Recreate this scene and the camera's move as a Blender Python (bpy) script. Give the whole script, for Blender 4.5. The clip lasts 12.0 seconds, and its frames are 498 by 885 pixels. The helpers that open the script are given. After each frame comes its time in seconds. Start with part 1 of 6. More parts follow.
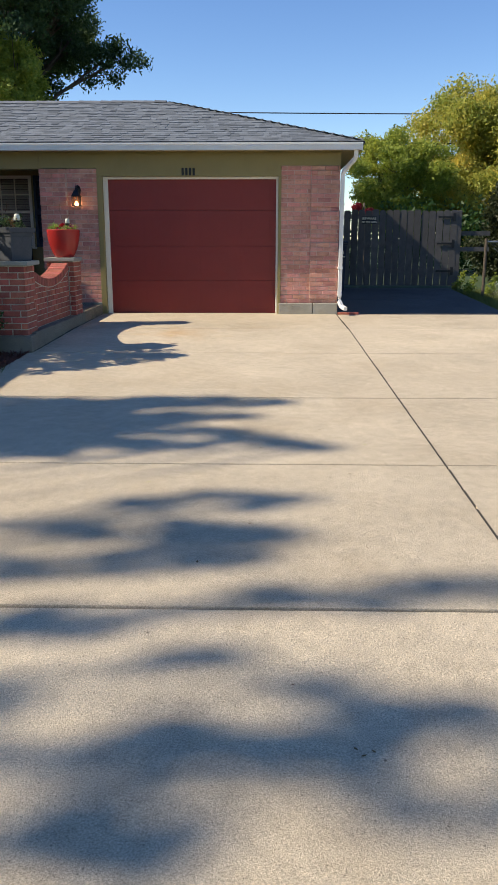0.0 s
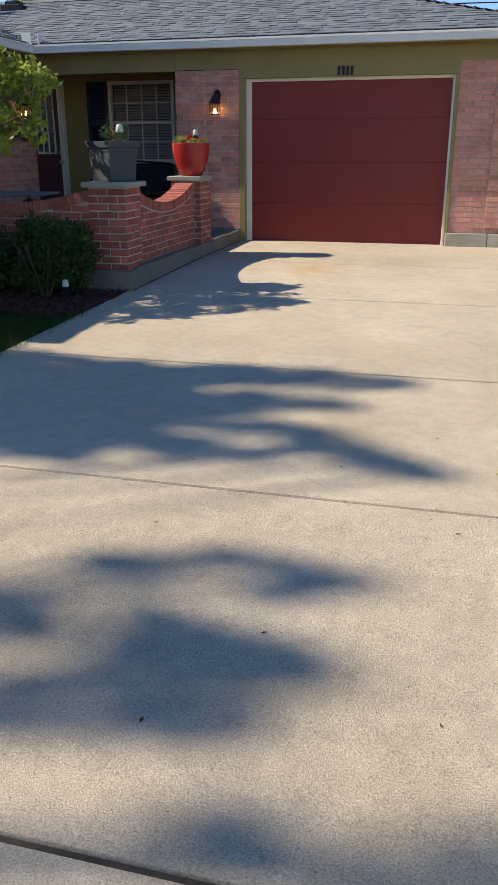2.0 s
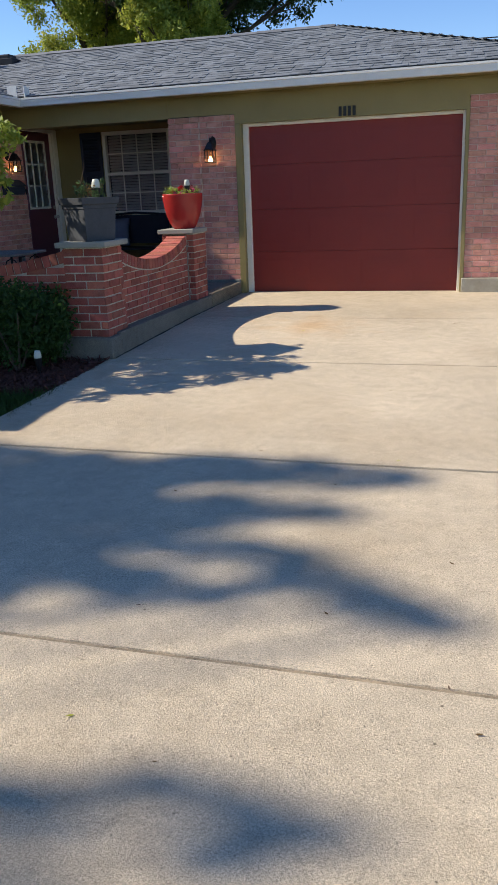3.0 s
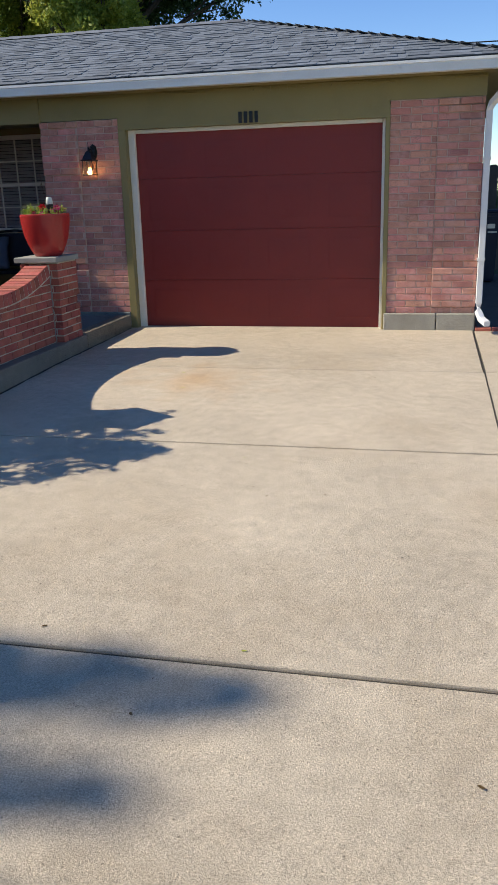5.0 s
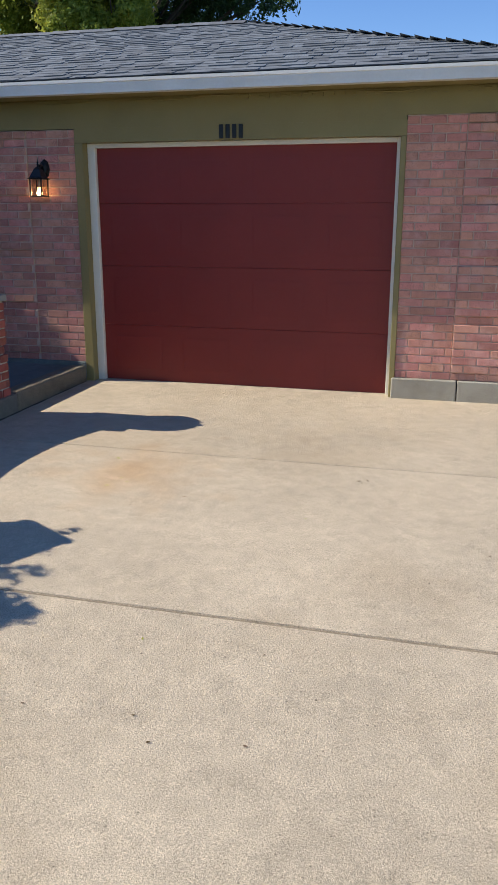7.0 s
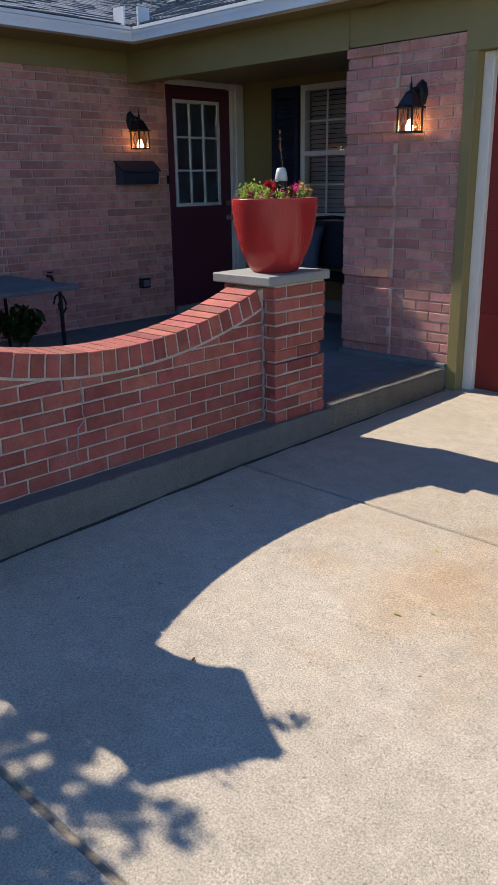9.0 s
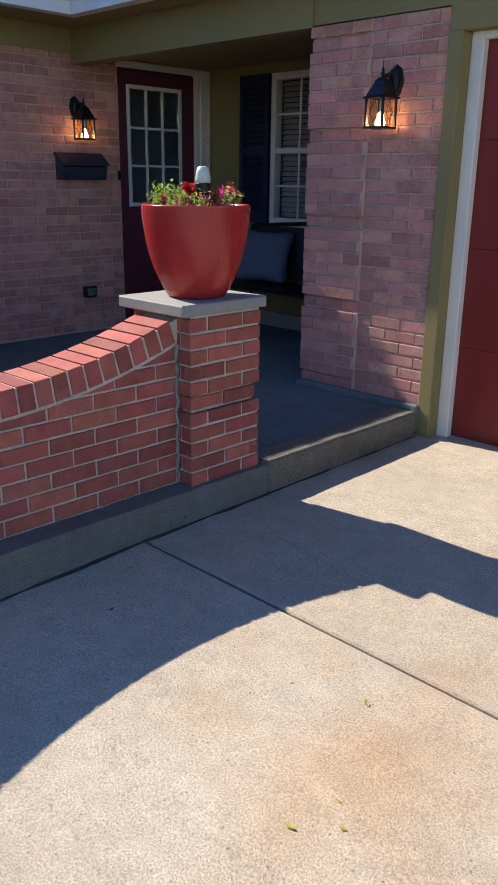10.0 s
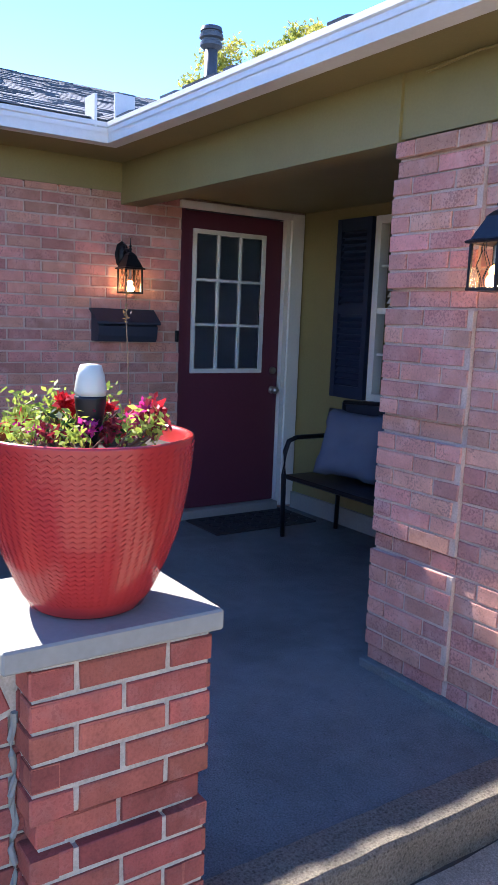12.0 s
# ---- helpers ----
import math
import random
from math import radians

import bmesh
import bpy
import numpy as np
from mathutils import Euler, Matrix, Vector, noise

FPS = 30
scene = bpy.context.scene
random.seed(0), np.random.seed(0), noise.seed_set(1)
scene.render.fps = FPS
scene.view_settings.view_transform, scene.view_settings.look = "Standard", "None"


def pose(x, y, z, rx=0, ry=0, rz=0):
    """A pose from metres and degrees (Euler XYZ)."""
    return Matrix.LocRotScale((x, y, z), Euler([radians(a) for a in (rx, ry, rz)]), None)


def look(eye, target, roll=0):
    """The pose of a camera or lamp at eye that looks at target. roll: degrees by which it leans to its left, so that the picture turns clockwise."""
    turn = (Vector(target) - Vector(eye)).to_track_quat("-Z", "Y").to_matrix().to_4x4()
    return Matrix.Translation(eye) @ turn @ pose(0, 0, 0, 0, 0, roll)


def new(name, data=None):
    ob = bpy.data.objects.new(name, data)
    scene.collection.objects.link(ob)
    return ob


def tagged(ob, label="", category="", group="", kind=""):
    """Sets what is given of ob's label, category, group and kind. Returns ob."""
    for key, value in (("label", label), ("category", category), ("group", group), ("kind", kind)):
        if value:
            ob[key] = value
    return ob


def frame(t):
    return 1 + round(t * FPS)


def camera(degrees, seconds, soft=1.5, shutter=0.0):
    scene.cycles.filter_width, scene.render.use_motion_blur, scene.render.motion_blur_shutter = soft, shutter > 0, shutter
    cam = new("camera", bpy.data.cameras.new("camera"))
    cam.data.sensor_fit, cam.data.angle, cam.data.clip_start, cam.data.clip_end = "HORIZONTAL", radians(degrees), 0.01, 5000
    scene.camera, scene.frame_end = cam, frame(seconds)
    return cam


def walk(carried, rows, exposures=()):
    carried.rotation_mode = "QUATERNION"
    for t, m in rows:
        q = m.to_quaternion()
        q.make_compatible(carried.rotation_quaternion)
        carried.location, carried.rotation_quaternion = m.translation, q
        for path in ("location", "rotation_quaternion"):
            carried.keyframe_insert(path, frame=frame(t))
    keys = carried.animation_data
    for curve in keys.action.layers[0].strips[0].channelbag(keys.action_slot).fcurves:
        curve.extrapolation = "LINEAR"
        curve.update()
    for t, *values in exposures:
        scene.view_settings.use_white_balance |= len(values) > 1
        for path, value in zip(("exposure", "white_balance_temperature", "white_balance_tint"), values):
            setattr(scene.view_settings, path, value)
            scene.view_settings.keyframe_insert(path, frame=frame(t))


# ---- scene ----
# camera and walk
cam = camera(34.8, 12.0, soft=0.8)
PATH = [
    (0, (-0.009, -0.117, 1.565), (-0.054, 1.82, 1.067), 0.0),
    (0.5, (0.139, 0.251, 1.553), (-0.114, 2.166, 1.037), -0.8),
    (1, (0.244, 0.657, 1.517), (-0.15, 2.524, 0.917), -1.2),
    (1.5, (0.329, 1.113, 1.559), (-0.083, 2.95, 0.884), -1.0),
    (2, (0.401, 1.543, 1.601), (-0.076, 3.358, 0.91), -0.1),
    (2.5, (0.387, 2.015, 1.667), (-0.138, 3.834, 1.022), -0.7),
    (3, (0.432, 2.45, 1.675), (-0.116, 4.277, 1.073), -2.3),
    (3.5, (0.505, 2.899, 1.7), (-0.048, 4.734, 1.13), -1.6),
    (3.7, (0.521, 3.057, 1.704), (0.031, 4.915, 1.148), -0.7),
    (5.3, (0.629, 4.4, 1.793), (0.221, 6.264, 1.196), -1.6),
    (5.5, (0.631, 4.55, 1.793), (0.237, 6.421, 1.204), -1.5),
    (6, (0.673, 4.974, 1.842), (0.245, 6.842, 1.268), -0.5),
    (6.5, (0.63, 5.484, 1.878), (0.183, 7.354, 1.329), -0.3),
    (7, (0.683, 5.939, 1.872), (0.194, 7.8, 1.326), 0.1),
    (7.5, (0.589, 6.392, 1.867), (-0.074, 8.192, 1.298), 0.7),
    (7.7, (0.548, 6.612, 1.853), (-0.228, 8.368, 1.292), 1.4),
    (9.3, (-0.024, 8.206, 1.756), (-1.386, 9.525, 1.119), -1.1),
    (9.5, (-0.082, 8.38, 1.766), (-1.437, 9.702, 1.12), -0.6),
    (10, (-0.287, 8.852, 1.782), (-1.614, 10.209, 1.152), 0.8),
    (10.5, (-0.497, 9.324, 1.783), (-1.81, 10.717, 1.2), 1.0),
    (11, (-0.692, 9.733, 1.883), (-2.037, 11.152, 1.464), 2.3),
    (11.5, (-0.978, 10.123, 1.947), (-2.421, 11.483, 1.684), 2.3),
    (12, (-1.267, 10.464, 1.928), (-2.899, 11.579, 1.619), 2.2),
]
EXPO = [(0.0, 0.47, 7420, 7), (3.5, 0.50, 7060, 8), (5.5, 0.36, 6820, 7), (7.5, 0.37, 6800, 8), (9.5, 0.74, 6480, 10), (10.5, 1.00, 6600, 12), (11.0, 1.30, 6700, 15), (11.5, 1.50, 6500, 17), (12.0, 1.90, 6200, 16)]
walk(cam, [(t, look(eye, target, roll)) for t, eye, target, roll in PATH], EXPO)

# world and sun
SUN = Vector((1.145, 0.184, -1.0))
world = bpy.data.worlds.new("sky")
scene.world = world
world.use_nodes = True
wn = world.node_tree
sky = wn.nodes.new("ShaderNodeTexSky")
sky.sky_type, sky.sun_disc = "NISHITA", False
sky.sun_elevation, sky.sun_rotation = radians(40.8), math.atan2(-SUN.x, -SUN.y)
sky.air_density, sky.dust_density, sky.ozone_density = 1.0, 0.0, 3.0
sky.altitude = 1400
deep = wn.nodes.new("ShaderNodeHueSaturation")
deep.inputs["Hue"].default_value, deep.inputs["Saturation"].default_value = 0.511, 1.2
wn.links.new(sky.outputs["Color"], deep.inputs["Color"])
wn.links.new(deep.outputs["Color"], wn.nodes["Background"].inputs["Color"])
wn.nodes["Background"].inputs["Strength"].default_value = 0.14
sun = new("sun", bpy.data.lights.new("sun", "SUN"))
sun.data.energy, sun.data.angle, sun.data.color = 5.0, radians(0.53), (1.0, 0.94, 0.86)
sun.matrix_world = look((0, 0, 0), SUN)


# ---- materials ----
def material(name, colour, rough=0.8, metal=0.0, vary=0.15, scale=8.0, fine=60.0, bump=0.2, dist=0.004, piece=0.0, stain=None, stain_amt=0.0, stain_scale=1.2, spec=0.4, hue=0.0, speck=0.0, speck_scale=70):
    """A surface with two scales of variation: blotches and fine grain, stains with a shape, and relief."""
    m = bpy.data.materials.new(name)
    m.use_nodes = True
    nt = m.node_tree
    n, li = nt.nodes, nt.links
    b = n["Principled BSDF"]
    b.inputs["Roughness"].default_value, b.inputs["Metallic"].default_value = rough, metal
    b.inputs["Specular IOR Level"].default_value = spec
    tc = n.new("ShaderNodeTexCoord")
    geo = n.new("ShaderNodeNewGeometry")
    big, small = n.new("ShaderNodeTexNoise"), n.new("ShaderNodeTexNoise")
    for t, s, d in ((big, scale, 5), (small, fine, 3)):
        t.inputs["Scale"].default_value, t.inputs["Detail"].default_value = s, d
        li.new(geo.outputs["Position"], t.inputs["Vector"])
    mix = n.new("ShaderNodeMix")
    mix.data_type = "FLOAT"
    mix.inputs["Factor"].default_value = 0.45
    li.new(big.outputs["Fac"], mix.inputs["A"])
    li.new(small.outputs["Fac"], mix.inputs["B"])
    ramp = n.new("ShaderNodeMapRange")
    ramp.inputs["From Min"].default_value, ramp.inputs["From Max"].default_value = 0.3, 0.7
    ramp.inputs["To Min"].default_value, ramp.inputs["To Max"].default_value = 1 - vary, 1 + vary
    li.new(mix.outputs["Result"], ramp.inputs["Value"])
    value = ramp.outputs["Result"]
    hsv = n.new("ShaderNodeHueSaturation")
    hsv.inputs["Color"].default_value = (*colour, 1)
    if piece:
        info = n.new("ShaderNodeObjectInfo")
        pr = n.new("ShaderNodeMapRange")
        pr.inputs["To Min"].default_value, pr.inputs["To Max"].default_value = 1 - piece, 1 + piece
        li.new(info.outputs["Random"], pr.inputs["Value"])
        mul = n.new("ShaderNodeMath")
        mul.operation = "MULTIPLY"
        li.new(pr.outputs["Result"], mul.inputs[0])
        li.new(value, mul.inputs[1])
        value = mul.outputs[0]
        if hue:
            hr = n.new("ShaderNodeMapRange")
            hr.inputs["To Min"].default_value, hr.inputs["To Max"].default_value = 0.5 - hue, 0.5 + hue
            wr = n.new("ShaderNodeMath")
            wr.operation = "FRACT"
            m7 = n.new("ShaderNodeMath")
            m7.operation = "MULTIPLY"
            m7.inputs[1].default_value = 7.31
            li.new(info.outputs["Random"], m7.inputs[0])
            li.new(m7.outputs[0], wr.inputs[0])
            li.new(wr.outputs[0], hr.inputs["Value"])
            li.new(hr.outputs["Result"], hsv.inputs["Hue"])
    li.new(value, hsv.inputs["Value"])
    out = hsv.outputs["Color"]
    if stain:
        st = n.new("ShaderNodeTexNoise")
        st.inputs["Scale"].default_value, st.inputs["Detail"].default_value = stain_scale, 6
        st.inputs["Roughness"].default_value = 0.65
        li.new(geo.outputs["Position"], st.inputs["Vector"])
        sr = n.new("ShaderNodeMapRange")
        sr.inputs["From Min"].default_value, sr.inputs["From Max"].default_value = 0.5, 0.72
        sr.inputs["To Max"].default_value = stain_amt
        li.new(st.outputs["Fac"], sr.inputs["Value"])
        sm = n.new("ShaderNodeMix")
        sm.data_type = "RGBA"
        li.new(sr.outputs["Result"], sm.inputs["Factor"])
        li.new(out, sm.inputs["A"])
        sm.inputs["B"].default_value = (*stain, 1)
        out = sm.outputs["Result"]
    if speck:
        sp = n.new("ShaderNodeTexNoise")
        sp.inputs["Scale"].default_value, sp.inputs["Detail"].default_value = speck_scale, 2
        li.new(geo.outputs["Position"], sp.inputs["Vector"])
        blot = n.new("ShaderNodeTexNoise")
        blot.inputs["Scale"].default_value = 9
        li.new(geo.outputs["Position"], blot.inputs["Vector"])
        add = n.new("ShaderNodeMath")
        add.operation = "MULTIPLY_ADD"
        add.inputs[1].default_value = 0.55
        li.new(blot.outputs["Fac"], add.inputs[0])
        li.new(sp.outputs["Fac"], add.inputs[2])
        rg = n.new("ShaderNodeMapRange")
        rg.inputs["From Min"].default_value, rg.inputs["From Max"].default_value = 0.84, 0.94
        rg.inputs["To Max"].default_value = speck
        li.new(add.outputs[0], rg.inputs["Value"])
        dk = n.new("ShaderNodeMix")
        dk.data_type = "RGBA"
        li.new(rg.outputs["Result"], dk.inputs["Factor"])
        li.new(out, dk.inputs["A"])
        dk.inputs["B"].default_value = (colour[0] * 0.35, colour[1] * 0.3, colour[2] * 0.35, 1)
        out = dk.outputs["Result"]
    li.new(out, b.inputs["Base Color"])
    if bump:
        bp = n.new("ShaderNodeBump")
        bp.inputs["Strength"].default_value, bp.inputs["Distance"].default_value = bump, dist
        li.new(mix.outputs["Result"], bp.inputs["Height"])
        li.new(bp.outputs["Normal"], b.inputs["Normal"])
    return m


def concrete_mat(name, colour, stain, stain_amt=0.35, pits=26, pit_size=(0.05, 0.12)):
    """Concrete with exposed sand grains, pale and dark specks, and soft stains."""
    m = material(name, colour, 0.9, vary=0.2, scale=1.3, fine=14.0, bump=0.0, stain=stain, stain_amt=stain_amt, stain_scale=0.9, spec=0.12, piece=0.04)
    nt = m.node_tree
    n, li = nt.nodes, nt.links
    b = n["Principled BSDF"]
    geo = n.new("ShaderNodeNewGeometry")
    base = b.inputs["Base Color"].links[0].from_socket
    gr = n.new("ShaderNodeTexNoise")
    gr.inputs["Scale"].default_value, gr.inputs["Detail"].default_value, gr.inputs["Roughness"].default_value = 165, 4, 0.8
    li.new(geo.outputs["Position"], gr.inputs["Vector"])
    mr = n.new("ShaderNodeMapRange")
    mr.inputs["From Min"].default_value, mr.inputs["From Max"].default_value = 0.3, 0.7
    mr.inputs["To Min"].default_value, mr.inputs["To Max"].default_value = 0.50, 1.48
    li.new(gr.outputs["Fac"], mr.inputs["Value"])
    vo = n.new("ShaderNodeTexVoronoi")
    vo.inputs["Scale"].default_value = pits
    li.new(geo.outputs["Position"], vo.inputs["Vector"])
    pit = n.new("ShaderNodeMapRange")
    pit.inputs["From Min"].default_value, pit.inputs["From Max"].default_value = pit_size
    pit.inputs["To Min"].default_value = 0.55
    li.new(vo.outputs["Distance"], pit.inputs["Value"])
    mu = n.new("ShaderNodeMath")
    mu.operation = "MULTIPLY"
    li.new(mr.outputs["Result"], mu.inputs[0])
    li.new(pit.outputs["Result"], mu.inputs[1])
    vb = n.new("ShaderNodeTexVoronoi")
    vb.inputs["Scale"].default_value = 6.0
    li.new(geo.outputs["Position"], vb.inputs["Vector"])
    hole = n.new("ShaderNodeMapRange")
    hole.inputs["From Min"].default_value, hole.inputs["From Max"].default_value = 0.018, 0.04
    hole.inputs["To Min"].default_value = 0.35
    li.new(vb.outputs["Distance"], hole.inputs["Value"])
    mu2 = n.new("ShaderNodeMath")
    mu2.operation = "MULTIPLY"
    li.new(mu.outputs[0], mu2.inputs[0])
    li.new(hole.outputs["Result"], mu2.inputs[1])
    mu = mu2
    mx = n.new("ShaderNodeMix")
    mx.data_type, mx.blend_type = "RGBA", "MULTIPLY"
    mx.inputs["Factor"].default_value = 1.0
    li.new(base, mx.inputs["A"])
    li.new(mu.outputs[0], mx.inputs["B"])
    li.new(mx.outputs["Result"], b.inputs["Base Color"])
    bp = n.new("ShaderNodeBump")
    bp.inputs["Strength"].default_value, bp.inputs["Distance"].default_value = 0.7, 0.004
    li.new(mu.outputs[0], bp.inputs["Height"])
    li.new(bp.outputs["Normal"], b.inputs["Normal"])
    return m


def glass_mat(name, colour=(1, 1, 1), rough=0.02):
    m = bpy.data.materials.new(name)
    m.use_nodes = True
    b = m.node_tree.nodes["Principled BSDF"]
    b.inputs["Base Color"].default_value = (*colour, 1)
    b.inputs["Roughness"].default_value = rough
    b.inputs["Transmission Weight"].default_value = 1.0
    b.inputs["IOR"].default_value = 1.45
    return m


def glow_mat(name, colour, strength):
    m = bpy.data.materials.new(name)
    m.use_nodes = True
    b = m.node_tree.nodes["Principled BSDF"]
    b.inputs["Emission Color"].default_value = (*colour, 1)
    b.inputs["Emission Strength"].default_value = strength
    return m


def leaf_mat(name, c1, c2, c3=None):
    """Leaves that differ one by one, and let some light through."""
    m = bpy.data.materials.new(name)
    m.use_nodes = True
    nt = m.node_tree
    n, li = nt.nodes, nt.links
    b = n["Principled BSDF"]
    geo = n.new("ShaderNodeNewGeometry")
    ramp = n.new("ShaderNodeValToRGB")
    ramp.color_ramp.elements[0].color, ramp.color_ramp.elements[1].color = (*c1, 1), (*c2, 1)
    if c3:
        e = ramp.color_ramp.elements.new(0.55)
        e.color = (*c3, 1)
    nz = n.new("ShaderNodeTexNoise")
    nz.inputs["Scale"].default_value = 0.7
    li.new(geo.outputs["Position"], nz.inputs["Vector"])
    mx = n.new("ShaderNodeMix")
    mx.data_type = "FLOAT"
    mx.inputs["Factor"].default_value = 0.5
    cn = n.new("ShaderNodeMapRange")
    cn.inputs["From Min"].default_value, cn.inputs["From Max"].default_value = 0.3, 0.7
    li.new(nz.outputs["Fac"], cn.inputs["Value"])
    li.new(geo.outputs["Random Per Island"], mx.inputs["A"])
    li.new(cn.outputs["Result"], mx.inputs["B"])
    li.new(mx.outputs["Result"], ramp.inputs["Fac"])
    li.new(ramp.outputs["Color"], b.inputs["Base Color"])
    b.inputs["Roughness"].default_value = 0.55
    b.inputs["Specular IOR Level"].default_value = 0.3
    tr = n.new("ShaderNodeBsdfTranslucent")
    li.new(ramp.outputs["Color"], tr.inputs["Color"])
    ms = n.new("ShaderNodeMixShader")
    ms.inputs["Fac"].default_value = 0.45
    li.new(b.outputs["BSDF"], ms.inputs[1])
    li.new(tr.outputs["BSDF"], ms.inputs[2])
    li.new(ms.outputs["Shader"], n["Material Output"].inputs["Surface"])
    return m


CONCRETE = concrete_mat("driveway_concrete", (0.53, 0.442, 0.325), (0.42, 0.325, 0.215), 0.5)
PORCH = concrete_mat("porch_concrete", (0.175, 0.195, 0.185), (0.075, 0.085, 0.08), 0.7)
DARK_CONCRETE = concrete_mat("old_dark_concrete", (0.10, 0.10, 0.098), (0.06, 0.06, 0.06), 0.5)
FOUND = concrete_mat("foundation_concrete", (0.36, 0.335, 0.275), (0.24, 0.21, 0.16), 0.5)
STEP_EDGE = concrete_mat("aggregate_step_concrete", (0.27, 0.235, 0.18), (0.10, 0.075, 0.045), 0.85, 80, (0.1, 0.5))
STEP_EDGE.node_tree.nodes["Bump"].inputs["Distance"].default_value = 0.012
CURB = concrete_mat("curb_concrete", (0.20, 0.185, 0.155), (0.075, 0.068, 0.055), 0.85)
nt = CONCRETE.node_tree
geo_n = nt.nodes.new("ShaderNodeNewGeometry")
far = nt.nodes.new("ShaderNodeVectorMath")
far.operation = "DISTANCE"
far.inputs[1].default_value = (-1.2, 10.25, 0.37)
wob = nt.nodes.new("ShaderNodeTexNoise")
wob.inputs["Scale"].default_value, wob.inputs["Detail"].default_value = 3.0, 5
nt.links.new(geo_n.outputs["Position"], far.inputs[0])
nt.links.new(geo_n.outputs["Position"], wob.inputs["Vector"])
mad = nt.nodes.new("ShaderNodeMath")
mad.operation = "MULTIPLY_ADD"
mad.inputs[1].default_value = 1.6
nt.links.new(wob.outputs["Fac"], mad.inputs[0])
nt.links.new(far.outputs["Value"], mad.inputs[2])
rust = nt.nodes.new("ShaderNodeMapRange")
rust.inputs["From Min"].default_value, rust.inputs["From Max"].default_value = 0.75, 1.45
rust.inputs["To Min"].default_value, rust.inputs["To Max"].default_value = 0.52, 0.0
nt.links.new(mad.outputs[0], rust.inputs["Value"])
rmix = nt.nodes.new("ShaderNodeMix")
rmix.data_type, rmix.blend_type = "RGBA", "MULTIPLY"
pb = nt.nodes["Principled BSDF"]
nt.links.new(rust.outputs["Result"], rmix.inputs["Factor"])
nt.links.new(pb.inputs["Base Color"].links[0].from_socket, rmix.inputs["A"])
rmix.inputs["B"].default_value = (0.92, 0.66, 0.42, 1)
nt.links.new(rmix.outputs["Result"], pb.inputs["Base Color"])
SAND = material("joint_sand", (0.24, 0.19, 0.13), 0.95, vary=0.5, scale=9, fine=90, bump=0.8)
JOINT = material("joint_dirt", (0.05, 0.042, 0.033), 0.95, vary=0.4, scale=20)
BRICK = material("wall_brick", (0.52, 0.24, 0.185), 0.85, vary=0.22, scale=14, fine=120, bump=0.5, dist=0.004, piece=0.24, hue=0.012, stain=(0.56, 0.37, 0.32), stain_amt=0.55, stain_scale=7.0, speck=0.5, speck_scale=110)
BRICK_RED = material("porch_brick", (0.35, 0.094, 0.066), 0.85, vary=0.34, scale=12, fine=120, bump=0.5, dist=0.004, piece=0.28, hue=0.007, stain=(0.48, 0.25, 0.20), stain_amt=0.3, stain_scale=9.0, speck=0.35, speck_scale=120)
MORTAR = material("mortar", (0.52, 0.375, 0.30), 0.95, vary=0.28, scale=10, fine=150, bump=0.6)
MORTAR_PALE = material("porch_mortar", (0.48, 0.42, 0.33), 0.95, vary=0.35, scale=14, fine=110, bump=0.9, dist=0.006)
OLIVE = material("olive_paint", (0.245, 0.198, 0.078), 0.55, vary=0.07, scale=3, fine=90, bump=0.12, stain=(0.16, 0.125, 0.05), stain_amt=0.3)
WHITE = material("white_paint", (0.74, 0.71, 0.62), 0.45, vary=0.05, scale=5, bump=0.08, stain=(0.5, 0.45, 0.36), stain_amt=0.25)
GUTTER = material("white_gutter", (0.72, 0.71, 0.68), 0.4, vary=0.05, scale=3, bump=0.03, stain=(0.45, 0.42, 0.36), stain_amt=0.2, stain_scale=2.5)
GARAGE_RED = material("garage_red_paint", (0.20, 0.021, 0.016), 0.5, vary=0.1, scale=2.2, fine=140, bump=0.1, dist=0.002, stain=(0.17, 0.02, 0.017), stain_amt=0.4)
DOOR_RED = material("maroon_paint", (0.115, 0.030, 0.045), 0.4, vary=0.08, scale=4, bump=0.05)
BLACK = material("black_metal", (0.012, 0.013, 0.016), 0.4, metal=0.3, vary=0.2, scale=20, bump=0.05)
NAVY = material("navy_shutter", (0.012, 0.023, 0.05), 0.5, vary=0.12, scale=12, bump=0.06)
SHINGLE = material("roof_shingle", (0.122, 0.133, 0.15), 0.9, vary=0.3, scale=5, fine=150, bump=0.5, dist=0.004, piece=0.28, stain=(0.20, 0.195, 0.19), stain_amt=0.35)
GREY_PAINT = material("grey_cap_paint", (0.28, 0.275, 0.24), 0.75, vary=0.1, scale=7, bump=0.2, stain=(0.22, 0.21, 0.19), stain_amt=0.3)
POT_RED = material("red_glazed_pot", (0.36, 0.028, 0.022), 0.33, vary=0.1, scale=6, fine=80, bump=0.05, spec=0.5)
PLANTER = material("dark_planter", (0.062, 0.066, 0.074), 0.7, vary=0.15, scale=10, bump=0.1, spec=0.2)
SOIL = material("soil", (0.035, 0.024, 0.016), 0.95, vary=0.5, scale=40, bump=0.8)
MULCH = material("red_mulch", (0.10, 0.034, 0.024), 0.9, vary=0.4, scale=30, bump=0.6)
GRASSM = material("lawn_soil", (0.035, 0.06, 0.018), 0.95, vary=0.4, scale=6, bump=0.5)
FENCE = material("weathered_fence_wood", (0.085, 0.08, 0.078), 0.9, vary=0.3, scale=7, fine=90, bump=0.5, piece=0.2, stain=(0.085, 0.08, 0.078), stain_amt=0.5)
